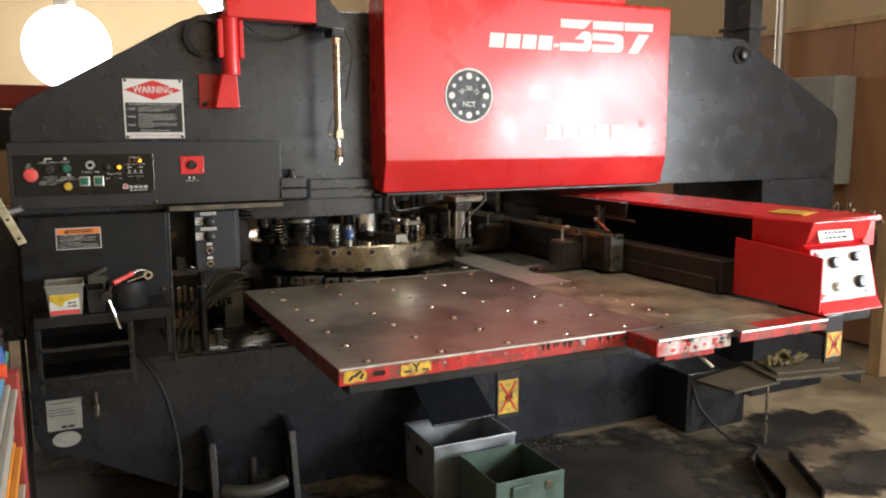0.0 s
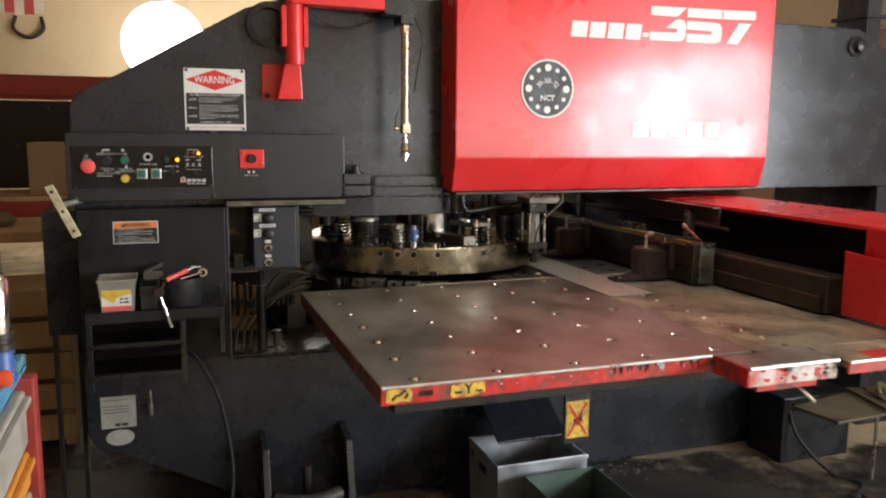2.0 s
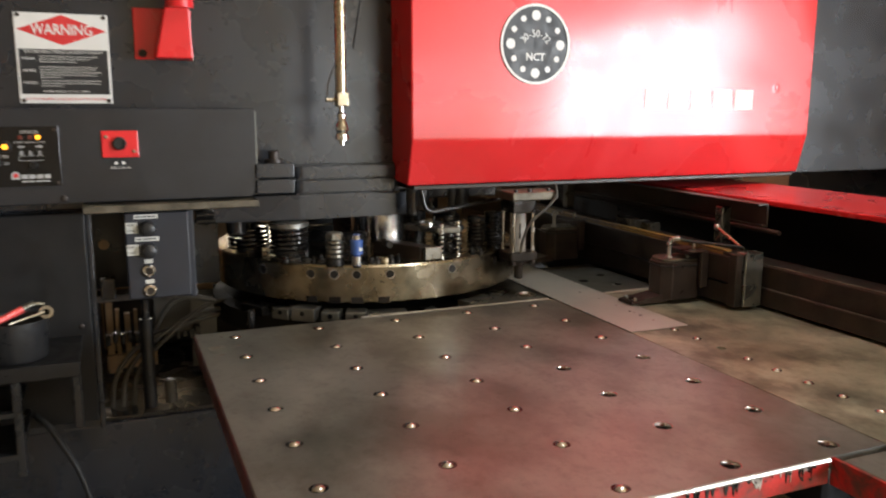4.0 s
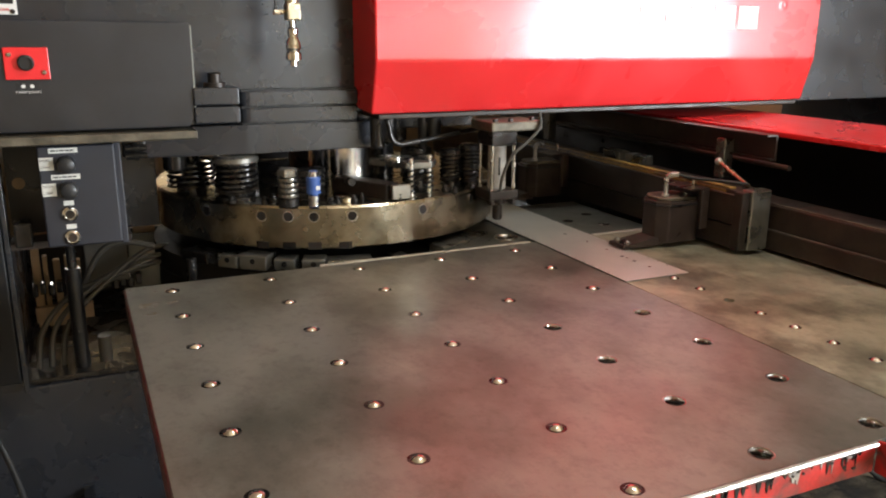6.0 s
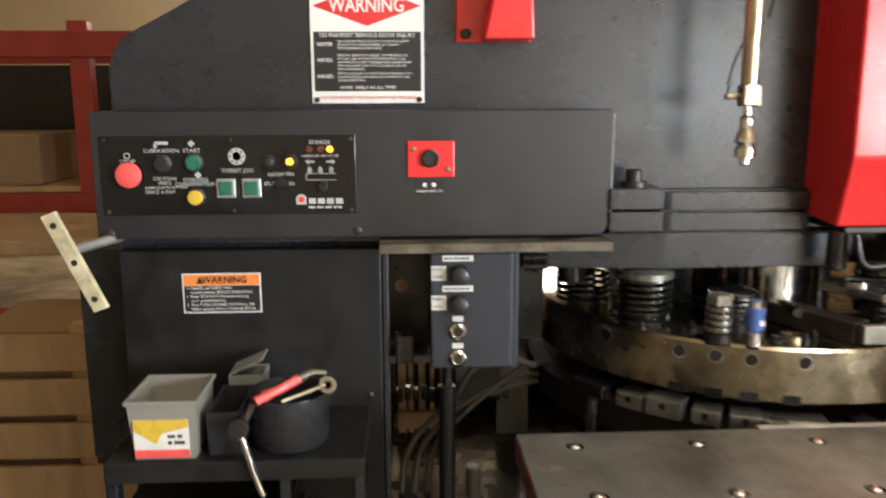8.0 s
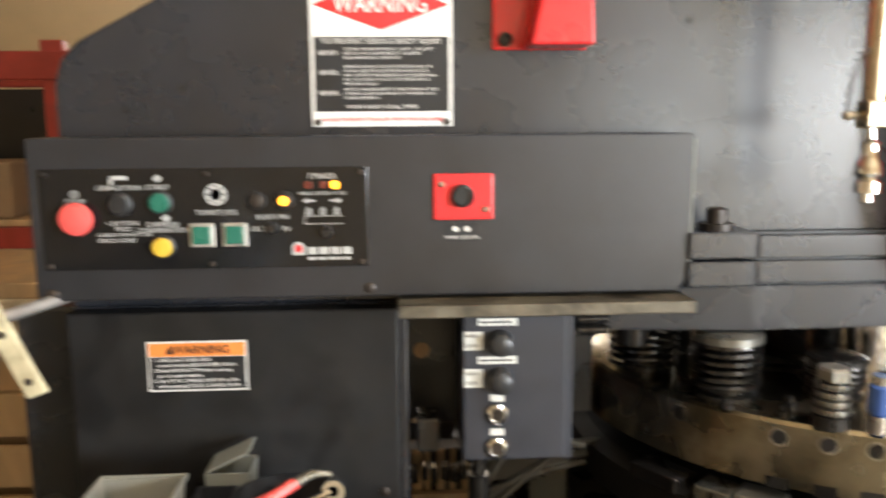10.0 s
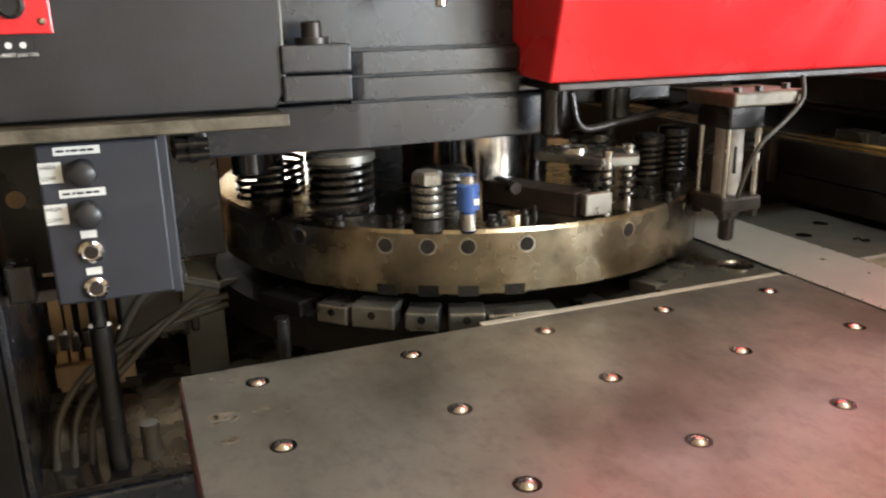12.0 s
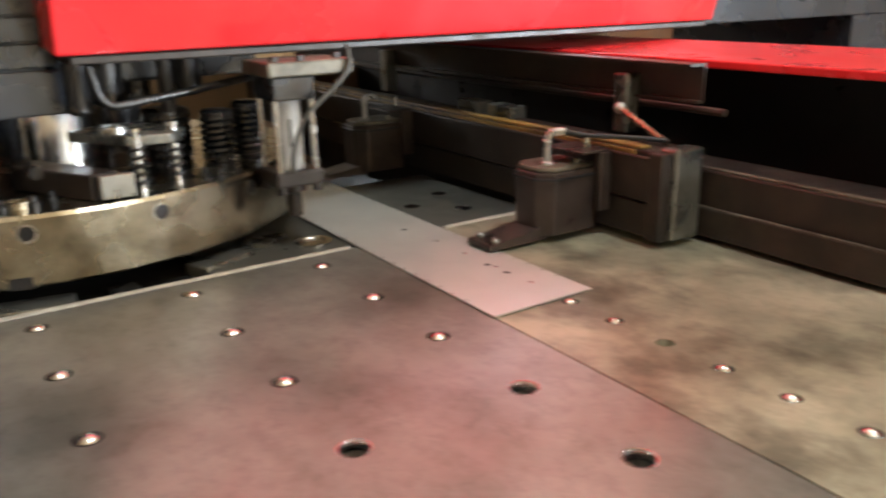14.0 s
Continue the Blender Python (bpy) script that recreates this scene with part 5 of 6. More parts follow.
part("side_guard", prism([(2.09, 1.0), (2.475, 1.0), (2.475, 1.215), (2.09, 1.188)], 2.356, 2.364, "x", 0.001), RED, beam, "red side guard plate")
console = part("console", prism([(2.10, 0.985), (2.13, 1.025), (2.175, 1.205), (2.215, 1.21), (2.19, 1.225), (2.165, 1.30), (2.30, 1.30), (2.30, 0.985)], 2.395, 2.70, "x", 0.004), RED, beam, "red sloping end console")
def on_console(bm, m):
    bm.transform(m)
    return bm
cs = Matrix.Translation((2.545, 2.1480, 1.115)) @ Matrix.Rotation(radians(-14.0), 4, "X")
# white enamel here paints the window glare on a bare metal plate
plate = part("switch_plate", on_console(box(-0.13, 0.10, -0.004, 0.004, -0.082, 0.082, 0.002), cs), WHITE, console, "metal switch plate coloured white for its glare")
for x, z, r, mt in ((-0.055, 0.04, 0.021, PLASTICBLACK), (0.055, 0.055, 0.018, PLASTICBLACK), (0.065, -0.035, 0.023, PLASTICBLACK), (-0.05, -0.045, 0.018, STEEL)):
    part("knob", on_console(lathe([(r, 0.003), (r, 0.018), (r * 0.8, 0.022), (0, 0.022)], (x, 0, z), "y", 20), cs), mt, plate, "", True)
for x in (-0.12, 0.09):
    for z in (-0.07, 0.07):
        part("screw", on_console(lathe([(0.005, 0.003), (0.005, 0.007), (0, 0.007)], (x, 0, z), "y", 10), cs), DARKSTEEL, plate)
c2 = Matrix.Translation((2.53, 2.175, 1.258)) @ Matrix.Rotation(radians(-18), 4, "X")
lb = part("label_plate", on_console(box(-0.10, 0.07, -0.002, 0.003, -0.032, 0.032), c2), WHITE, console, "white label plate")
part("print", on_console(bars(-0.07, 0.05, -0.002, [0.018, 0.0, -0.018], 0.008, 8), c2), SIGNBLACK, lb)
part("top_label", prism([(2.502, 2.458), (2.648, 2.522), (2.665, 2.376), (2.524, 2.320)], 1.3035, 1.3075, "z"), STICKER, beam, "yellow label")
part("console_foot", box(2.44, 2.69, 2.14, 2.34, 0.94, 0.985, 0.004), CHARCOAL, beam)
hanging_sign(2.435, 2.12, 0.827, 0.085, 0.088, beam)
part("hanger", box(2.44, 2.53, 2.13, 2.2, 0.90, 0.95, 0.003), CHARCOAL, beam)
for y in (4.3, 4.9):
    part("beam_leg", box(2.5, 2.7, y, y + 0.2, 0, 0.86, 0.005), BLACK, beam)

# ---- fittings on the press front ----
# swivel arm with red bracket
arm = thing("swivel_arm", (0.69, 3.63, 1.70), "red swivel arm bolted to the press frame", "jib arm")
part("foot_plate", box(0.605, 0.757, 3.682, FY, 1.712, 1.85, 0.003), RED, arm)
part("foot_web", prism([(0.655, 1.713), (0.752, 1.713), (0.745, 1.852), (0.685, 1.852)], 3.60, 3.684, "y", 0.004), RED, arm, "tapered red web")
part("post", rod(0.036, 0.235, (0.722, 3.60, 1.845), seg=28), RED, arm, "", True)
part("post_bracket", join(box(0.672, 0.690, 3.575, 3.625, 1.91, 2.06, 0.002), box(0.755, 0.772, 3.575, 3.625, 1.91, 2.06, 0.002)), RED, arm)
part("boom", prism([(0.705, 2.068), (1.07, 2.062), (1.07, 2.175), (0.705, 2.30)], 3.555, 3.645, "y", 0.004), RED, arm, "red box boom")
part("boom_end", prism([(1.07, 2.05), (1.205, 2.035), (1.205, 2.075), (1.15, 2.13), (1.09, 2.22), (1.07, 2.22)], 3.56, 3.64, "y", 0.003), CHARCOAL, arm, "dark end bracket")
part("hook_tab", box(1.115, 1.17, 3.49, 3.60, 2.005, 2.04, 0.003), CHARCOAL, arm)
for x in (0.625, 0.738):
    part("bolt", lathe([(0.011, 0), (0.011, 0.010), (0.007, 0.012), (0.006, 0.006), (0, 0.006)], (x, 3.682, 1.728), "y", 14), DARKSTEEL, arm, "", True)
part("cable", tube(curve([(0.77, 3.60, 2.06), (0.85, 3.62, 2.01), (0.95, 3.63, 2.0), (1.04, 3.62, 2.03)]), 0.004), RUBBER, arm, "", True)
air = thing("air_lance", (1.138, 3.508, 1.48), "brass air tube with a chrome quick coupling hanging from the arm", "air line")
part("tube", lathe([(0.0155, 1.605), (0.0155, 1.985), (0.010, 1.99), (0.010, 2.01)], (1.138, 3.508, 0), "z", 24), BRASS, air, "aged brass tube", True)
part("collar", lathe([(0.019, 1.975), (0.019, 2.0), (0.014, 2.006)], (1.138, 3.508, 0), "z", 6), BRASS, air)
part("valve", box(1.122, 1.156, 3.490, 3.526, 1.585, 1.625, 0.004), BRASS, air)
part("valve_stub", tube([(1.125, 3.508, 1.605), (1.092, 3.50, 1.603)], 0.006, 8), BRASS, air, "", True)
part("pull_wire", tube(curve([(1.095, 3.50, 1.60), (1.10, 3.50, 1.65), (1.12, 3.503, 1.70)]), 0.0025), DARKSTEEL, air, "", True)
part("coupling", lathe([(0.007, 1.585), (0.007, 1.570), (0.013, 1.565), (0.011, 1.545), (0.017, 1.535), (0.019, 1.52), (0.014, 1.512), (0.019, 1.508), (0.019, 1.492), (0.009, 1.490), (0.009, 1.478), (0.006, 1.476)], (1.138, 3.508, 0), "z", 22), CHROME, air, "chrome quick coupling", True)
part("air_cord", tube(curve([(1.19, 3.56, 2.05), (1.215, 3.53, 1.95), (1.20, 3.53, 1.85), (1.19, 3.56, 1.75)]), 0.003), RUBBER, air, "", True)

# small pneumatic box in the throat
kb = thing("valve_box", (0.63, 3.64, 1.05), "blue-grey valve box with four knobs and paper labels", "control box")
part("case", box(0.548, 0.714, 3.585, 3.72, 1.058, 1.298, 0.004), BLUEGREY, kb)
part("hanger", box(0.712, 0.728, 3.60, 3.70, 1.05, 1.31, 0.003), BLUEGREY, kb)
for z, txt in ((1.288, "PRESSURE A"), (1.226, "PRESSURE B")):
    l = part("label", box(0.572, 0.634, 3.5835, 3.5855, z - 0.006, z + 0.006), LABEL, kb, "paper label")
    part("print", bars(0.576, 0.630, 3.5835, [z], 0.0032, 2), SIGNBLACK, l)
for z in (1.259, 1.198):
    l = part("label", box(0.550, 0.580, 3.5835, 3.5855, z - 0.016, z + 0.014), LABEL, kb, "paper label")
    part("letters", words("HIGH", 0.0085, 0.562, 3.5831, z + 0.007), SIGNBLACK, l)
    part("letters", words("LOW", 0.0085, 0.562, 3.5831, z - 0.009), SIGNBLACK, l)
    part("knob", lathe([(0.021, 0), (0.020, 0.010), (0.018, 0.024), (0.014, 0.027), (0, 0.027)], (0.607, 3.585, z - 0.004), "y", 12), PLASTICBLACK, kb, "", True)
for z in (1.137, 1.080):
    part("label", box(0.592, 0.614, 3.5835, 3.5855, z + 0.021, z + 0.032), LABEL, kb, "paper label")
    k = part("lock_ring", lathe([(0.0175, 0), (0.0175, 0.006), (0.0130, 0.010), (0.0125, 0.004), (0, 0.004)], (0.603, 3.585, z), "y", 24), CHROME, kb, "", True)
    part("key_slot", lathe([(0.010, 0.004), (0.010, 0.009), (0, 0.009)], (0.603, 3.585, z), "y", 16), DARKSTEEL, k, "", True)
# guard frame and fittings in the throat
tg = thing("throat_frame", (0.6, 3.72, 0.67), "dark pipes, posts and hoses in the press throat", "pipework")
part("frame_post", box(0.450, 0.462, 3.66, 3.72, 0.67, 1.31, 0.002), CHARCOAL, tg)
part("shelf_bar", box(0.46, 0.74, 3.70, 3.78, 1.03, 1.05, 0.003), DARKSTEEL, tg)
part("back_sheet", box(0.462, 0.56, 3.80, 3.806, 1.05, 1.33), BLACK, tg)
part("port", lathe([(0.015, 0), (0.015, 0.002), (0, 0.002)], (0.489, 3.80, 1.182), "y", 20), WOOD, tg, "round port with pale board behind it")
for z in (1.262, 1.280):
    part("coupling", lathe([(0.010, 0), (0.010, 0.018), (0.013, 0.019), (0.013, 0.030), (0.008, 0.031), (0.008, 0.05), (0, 0.05)], (0.740, 3.625, z), "x", 14), OILBLACK, tg, "", True)
part("post", rod(0.019, 0.29, (0.590, 3.75, 0.67), seg=18), BLACK, tg, "", True)
part("post_tip", rod(0.012, 0.09, (0.590, 3.75, 0.96), seg=14), OILBLACK, tg, "", True)
part("junction_box", box(0.475, 0.515, 3.64, 3.70, 1.05, 1.11, 0.005), OILBLACK, tg, "small dark fitting")
part("grey_plate", box(0.62, 0.735, 3.93, 3.95, 0.86, 1.0, 0.003), HOSE, tg, "dark cover plate")
for k in range(3):
    part("hose", tube(curve([(0.48 + 0.03 * k, 3.78, 0.665), (0.50 + 0.03 * k, 3.80, 0.78), (0.58 + 0.03 * k, 3.84, 0.86), (0.70 + 0.04 * k, 3.86, 0.90 + 0.03 * k), (0.82 + 0.03 * k, 3.88, 0.92 + 0.02 * k)]), 0.0075), HOSE, tg, "", True)
part("hose", tube(curve([(0.60, 3.86, 0.86), (0.66, 3.84, 0.97), (0.72, 3.82, 1.0), (0.80, 3.80, 0.985)]), 0.008), HOSE, tg, "", True)
part("cable_plug", rod(0.017, 0.07, (0.648, 3.73, 0.70), seg=14), HOSE, tg, "", True)
for k in range(14):
    part("chain_link", box(0.47 + 0.022 * k, 0.486 + 0.022 * k, 4.05, 4.08, 0.80 + 0.006 * (k % 2), 0.835 + 0.006 * (k % 2), 0.003), OILBLACK, tg)
part("stub_post", rod(0.012, 0.14, (0.86, 3.50, 0.88), seg=14), OILBLACK, tg, "", True)
part("relay", box(0.735, 0.79, 3.64, 3.70, 1.255, 1.30, 0.005), OILBLACK, tg)
part("left_shade", box(0.73, 0.825, 3.86, 3.9, 1.03, 1.28, 0.003), CHARCOAL, tg)
part("rear_skirt", box(0.46, 3.1, 4.42, 4.44, 0.684, 0.90, 0.003), BLACK, tg)
part("pedestal", lathe([(0.36, 0.67), (0.36, 0.90)], (TX, TY, 0), "z", 48), BLACK, tg, "", True)

# side box and lever at the left edge of the press
part("side_box", box(-0.215, -0.093, 3.76, 4.35, 0.80, 1.285, 0.006), CHARCOAL, press)
for x in (-0.205, -0.118):
    part("box_leg", box(x, x + 0.018, 3.78, 3.80, 0.0, 0.80, 0.003), BLACK, press)
lev = thing("pedal_lever", (-0.10, 3.5, 1.2), "worn cream lever bar on a short rod", "lever")
d = Vector((0.061, 0, -0.168)).normalized()
n = Vector((-d.z, 0, d.x))
c0, c1 = Vector((-0.150, 3.5, 1.398)), Vector((-0.068, 3.5, 1.216))
part("bar", prism([((c0 + n * s).x, (c0 + n * s).z) for s in (-0.015, 0.015)] + [((c1 + n * s).x, (c1 + n * s).z) for s in (0.015, -0.015)], 3.494, 3.506, "y", 0.003), CREAM, lev, "stained cream bar")
for f in (0.12, 0.5, 0.88):
    p = c0.lerp(c1, f)
    part("bolt_hole", lathe([(0.006, 0), (0.006, 0.0008), (0, 0.0008)], (p.x, 3.494, p.z), "y", 10), DARKSTEEL, lev)
part("rod", tube([(-0.115, 3.507, 1.328), (-0.06, 3.63, 1.335)], 0.010, 10), ALU, lev, "", True)

# rack with bins at the press front
shelf = thing("step_rack", (0.18, 3.52, 0.67), "dark sheet metal rack fixed to the press front", "rack")
part("top_shelf", join(box(-0.050, 0.42, 3.395, 3.649, 0.944, 0.956, 0.003), box(-0.050, 0.42, 3.393, 3.399, 0.918, 0.956, 0.002)), BLACK, shelf)
for z in (0.825, 0.715):
    part("shelf_rail", box(-0.045, 0.27, 3.40, 3.43, z, z + 0.016, 0.003), CHARCOAL, shelf)
    part("shelf_tray", box(-0.045, 0.27, 3.43, 3.649, z, z + 0.006), BLACK, shelf)
for x in (-0.050, 0.262, 0.398):
    part("side_bar", box(x, x + 0.020, 3.40, 3.43, 0.67 if x < 0.3 else 0.78, 0.944, 0.003), CHARCOAL, shelf)
    part("side_stay", box(x + 0.004, x + 0.014, 3.43, 3.649, 0.74 if x < 0.3 else 0.80, 0.76 if x < 0.3 else 0.82, 0.002), CHARCOAL, shelf)


def open_tub(name, x0, x1, y0, y1, z0, z1, t, flare, material, label, category):
    """A tub with real walls, a little wider at the top, and an open top."""
    bm = bmesh.new()
    def ring(g, z):
        return [bm.verts.new(p) for p in ((x0 - g, y0 - g, z), (x1 + g, y0 - g, z), (x1 + g, y1 + g, z), (x0 - g, y1 + g, z))]
    a, b, b2, c, e = ring(0, z0), ring(flare, z1), ring(flare - t, z1), ring(-t, z0 + t), None
    bm.faces.new(a)
    bm.faces.new(c)
    for p, q in ((a, b), (b, b2), (b2, c)):
        for i in range(4):
            bm.faces.new((p[i], p[(i + 1) % 4], q[(i + 1) % 4], q[i]))
    return solid(name, bm, material, label, category)


tub = open_tub("plastic_tub", 0.004, 0.112, 3.41, 3.53, 0.957, 1.068, 0.004, 0.008, CLEARPLASTIC, "clear plastic tub with a yellow and red label", "tub")
part("rim", join(box(-0.008, 0.124, 3.396, 3.402, 1.064, 1.072, 0.002), box(-0.008, 0.124, 3.538, 3.544, 1.064, 1.072, 0.002), box(-0.008, -0.002, 3.402, 3.538, 1.064, 1.072, 0.002), box(0.118, 0.124, 3.402, 3.538, 1.064, 1.072, 0.002)), CLEARPLASTIC, tub, "cloudy rim")
tl = part("label", box(0.006, 0.104, 3.4020, 3.4035, 0.964, 1.036), LABEL, tub, "white, yellow and red label")
part("yellow_field", prism([(0.006, 1.036), (0.104, 1.036), (0.104, 1.022), (0.056, 1.010), (0.045, 0.990), (0.006, 1.016)], 3.4012, 3.4022, "y"), BUTTONYELLOW, tl)
part("red_field", box(0.006, 0.104, 3.4012, 3.4022, 0.964, 0.979), BUTTONRED, tl)
part("print", bars(0.066, 0.100, 3.402, [1.004, 0.992], 0.006, 9), SIGNBLACK, tl)
part("contents", box(0.010, 0.106, 3.416, 3.524, 0.963, 1.020, 0.004), NYLON, tub, "cream contents")
open_tub("dark_bin", 0.135, 0.190, 3.42, 3.56, 0.957, 1.040, 0.004, 0.003, CHARCOAL_BOX, "dark grey open bin on the rack", "bin")
sb = open_tub("small_grey_box", 0.146, 0.208, 3.570, 3.632, 0.957, 1.058, 0.003, 0.004, GREYPAINT, "small grey plastic box with its lid open", "box")
b = box(0.0, 0.072, -0.035, 0.035, -0.003, 0.0, 0.001)
b.transform(Matrix.Translation((0.144, 3.60, 1.062)) @ Matrix.Rotation(radians(-24), 4, "Y"))
part("lid", b, GREYPAINT, sb, "open lid")
pot = solid("black_pot", lathe([(0.068, 0.957), (0.072, 0.962), (0.077, 1.058), (0.074, 1.058), (0.068, 0.966), (0, 0.964)], (0.274, 3.485, 0), "z", 40), PLASTICBLACK, "round black pot holding hand tools", "pot", smooth=True)
pl = thing("pliers", (0.28, 3.46, 1.05), "pliers with red grips lying in the pot", "pliers")
part("grip", tube(curve([(0.222, 3.42, 1.060), (0.255, 3.44, 1.070), (0.295, 3.47, 1.084)]), 0.009), BUTTONRED, pl, "red grip", True)
part("grip", tube(curve([(0.230, 3.45, 1.060), (0.26, 3.465, 1.066), (0.30, 3.478, 1.082)]), 0.008), BUTTONRED, pl, "red grip", True)
part("jaw", tube(curve([(0.295, 3.47, 1.084), (0.32, 3.48, 1.092), (0.345, 3.485, 1.088)]), 0.008), DIE, pl, "", True)
sp = thing("spanner", (0.32, 3.47, 1.05), "chrome spanner lying across the pot", "spanner")
part("shank", tube([(0.27, 3.41, 1.062), (0.345, 3.46, 1.074)], 0.005, 8), CHROME, sp, "", True)
part("jaw", lathe([(0.017, -0.005), (0.017, 0.005), (0.008, 0.005), (0.008, -0.005)], (0.350, 3.463, 1.075), "y", 14), CHROME, sp, "", True)
rt = thing("ratchet", (0.20, 3.385, 0.90), "chrome ratchet handle hanging over the shelf edge", "ratchet")
part("head", lathe([(0.017, -0.009), (0.019, -0.005), (0.019, 0.005), (0.017, 0.009)], (0.196, 3.388, 1.022), "y", 20), DARKSTEEL, rt, "", True)
part("shank", tube(curve([(0.199, 3.388, 1.012), (0.212, 3.386, 0.97), (0.222, 3.384, 0.935), (0.235, 3.384, 0.895)]), 0.0078), CHROME, rt, "", True)
part("neck", tube([(0.20, 3.389, 1.02), (0.215, 3.43, 1.05)], 0.007, 8), DARKSTEEL, rt, "", True)
# low fittings
solid("drain_nozzle", lathe([(0.010, 0.48), (0.010, 0.51), (0.014, 0.512), (0.014, 0.53), (0.006, 0.532), (0.006, 0.58)], (0.145, 3.668, 0), "z", 14), STEEL, "small steel drain nozzle on the press front", "nozzle", smooth=True)
solid("power_cable", tube(curve([(0.285, 3.645, 0.74), (0.33, 3.60, 0.70), (0.40, 3.57, 0.55), (0.44, 3.56, 0.30), (0.43, 3.55, 0.10), (0.40, 3.5, 0.008), (0.36, 3.40, 0.008)]), 0.008), RUBBER, "thin dark cable running down to the floor", "cable", smooth=True)
foot = thing("press_foot", (0.74, 3.6, 0), "dark steel levelling foot pocket of the press", "machine foot")
for x in (0.555, 0.895):
    part("cheek", prism([(3.46, 0.0), (3.69, 0.0), (3.69, 0.36), (3.54, 0.33)], x, x + 0.028, "x", 0.003), CHARCOAL, foot)
part("floor_plate", box(0.50, 0.97, 3.42, 3.689, 0.0, 0.028, 0.004), CHARCOAL, foot)
part("band", tube(curve([(0.60, 3.50, 0.13), (0.66, 3.47, 0.125), (0.76, 3.465, 0.12), (0.86, 3.50, 0.125)]), 0.03), HOSE, foot, "scuffed dark rounded band", True)
part("jack_bolt", rod(0.02, 0.2, (0.74, 3.58, 0.028), seg=14), DARKSTEEL, foot, "", True)

# scrap bins under the table
sbin = open_tub("scrap_bin", 1.445, 1.835, 3.22, 3.53, 0.0, 0.275, 0.006, 0.006, GALV, "dented galvanised scrap bin under the table", "bin")
part("rim", box(1.436, 1.844, 3.209, 3.217, 0.262, 0.279, 0.002), GALV, sbin, "folded rim")
part("rim", box(1.436, 1.844, 3.533, 3.541, 0.262, 0.279, 0.002), GALV, sbin, "folded rim")
part("grip_hole", box(1.4365, 1.442, 3.34, 3.41, 0.19, 0.22, 0.001), BLACK, sbin)
gb = open_tub("green_box", 1.535, 1.845, 2.845, 3.16, 0.0, 0.245, 0.005, 0.002, OLIVE, "open dark green steel box with a front latch", "box")
part("front_plate", box(1.530, 1.850, 2.836, 2.842, 0.0, 0.248, 0.003), OLIVE, gb, "green front plate")
hd = part("handle", box(1.60, 1.68, 2.824, 2.836, 0.175, 0.222, 0.004), OLIVE, gb)
part("latch", lathe([(0.018, 0), (0.018, 0.006), (0, 0.006)], (1.775, 2.836, 0.20), "y", 12), BRASS, gb, "worn brass latch", True)
solid("scrap_chute", prism([(3.687, 0.50), (3.687, 0.47), (3.36, 0.305), (3.36, 0.315)], 1.50, 1.82, "x", 0.002), CHARCOAL, "dark sloping scrap chute on the press base", "chute")
rnd = random.Random(4)
chips = bmesh.new()
for k in range(150):
    x, y = rnd.gauss(2.05, 0.16), min(3.67, rnd.gauss(3.60, 0.05))
    s = rnd.uniform(0.002, 0.005)
    b = box(x - s, x + s, y - s, y + s, 0.0002, 0.002)
    chips = join(chips, b)
solid("metal_chips", chips, RINGSTEEL, "scattered punched metal chips on the floor", "swarf", kind="stuff")

# low bench with boards at the right
lb = thing("low_stand", (3.3, 3.3, 0), "low dark stand with loose boards on it", "stand")
part("box", box(3.02, 3.44, 3.40, 3.64, 0.0, 0.33, 0.006), BLACK, lb)
part("board", prism([(2.95, 3.27), (2.985, 3.04), (3.32, 3.06), (3.38, 3.36)], 0.335, 0.348, "z", 0.002), BOARD, lb, "weathered board")
part("board", prism([(3.29, 3.06), (3.83, 2.96), (3.90, 3.10), (3.36, 3.37)], 0.351, 0.366, "z", 0.002), BOARD, lb, "weathered board")
for x, y in ((3.30, 3.12),):
    part("leg", rod(0.007, 0.335, (x, y, 0), seg=10), STEEL, lb)
part("end_bracket", prism([(3.70, 0.351), (3.88, 0.351), (3.88, 0.27)], 3.02, 3.08, "y", 0.002), BLACK, lb)
part("board", prism([(3.34, 3.10), (3.72, 3.03), (3.80, 3.16), (3.42, 3.33)], 0.367, 0.379, "z", 0.002), BOARD, lb, "weathered board")
gl = thing("work_glove", (3.50, 3.20, 0.379), "crumpled tan work glove on the boards", "glove")
rnd = random.Random(7)
for k in range(14):
    p = Vector((3.50 + rnd.uniform(-0.08, 0.10), 3.20 + rnd.uniform(-0.05, 0.05), 0.390))
    part("fold", tube(curve([p, p + Vector((rnd.uniform(-0.06, 0.06), rnd.uniform(-0.04, 0.04), 0.04)), p + Vector((rnd.uniform(-0.09, 0.09), rnd.uniform(-0.05, 0.05), 0.006))]), 0.010, 8), GLOVE, gl, "", True)
ch = thing("floor_channel", (3.05, 2.75, 0), "short dark steel channel lying on the floor", "channel")
for a, b2 in (((3.05, 2.95), (2.86, 2.60)), ((3.22, 2.90), (3.0, 2.53))):
    part("flange", prism([a, (a[0] + 0.012, a[1] - 0.006), (b2[0] + 0.012, b2[1] - 0.006), b2], 0.0, 0.055, "z", 0.001), DARKSTEEL, ch)
part("web", prism([(3.05, 2.95), (3.22, 2.90), (3.0, 2.53), (2.86, 2.60)], 0.001, 0.008, "z", 0.001), BOARD, ch, "dusty web")
solid("floor_cable", tube(curve([(3.06, 3.42, 0.30), (3.07, 3.35, 0.15), (3.16, 3.22, 0.01), (3.20, 3.08, 0.008), (3.06, 2.98, 0.008), (2.93, 2.80, 0.008), (2.80, 2.62, 0.008)]), 0.009), RUBBER, "dark cable trailing over the floor", "cable", smooth=True)

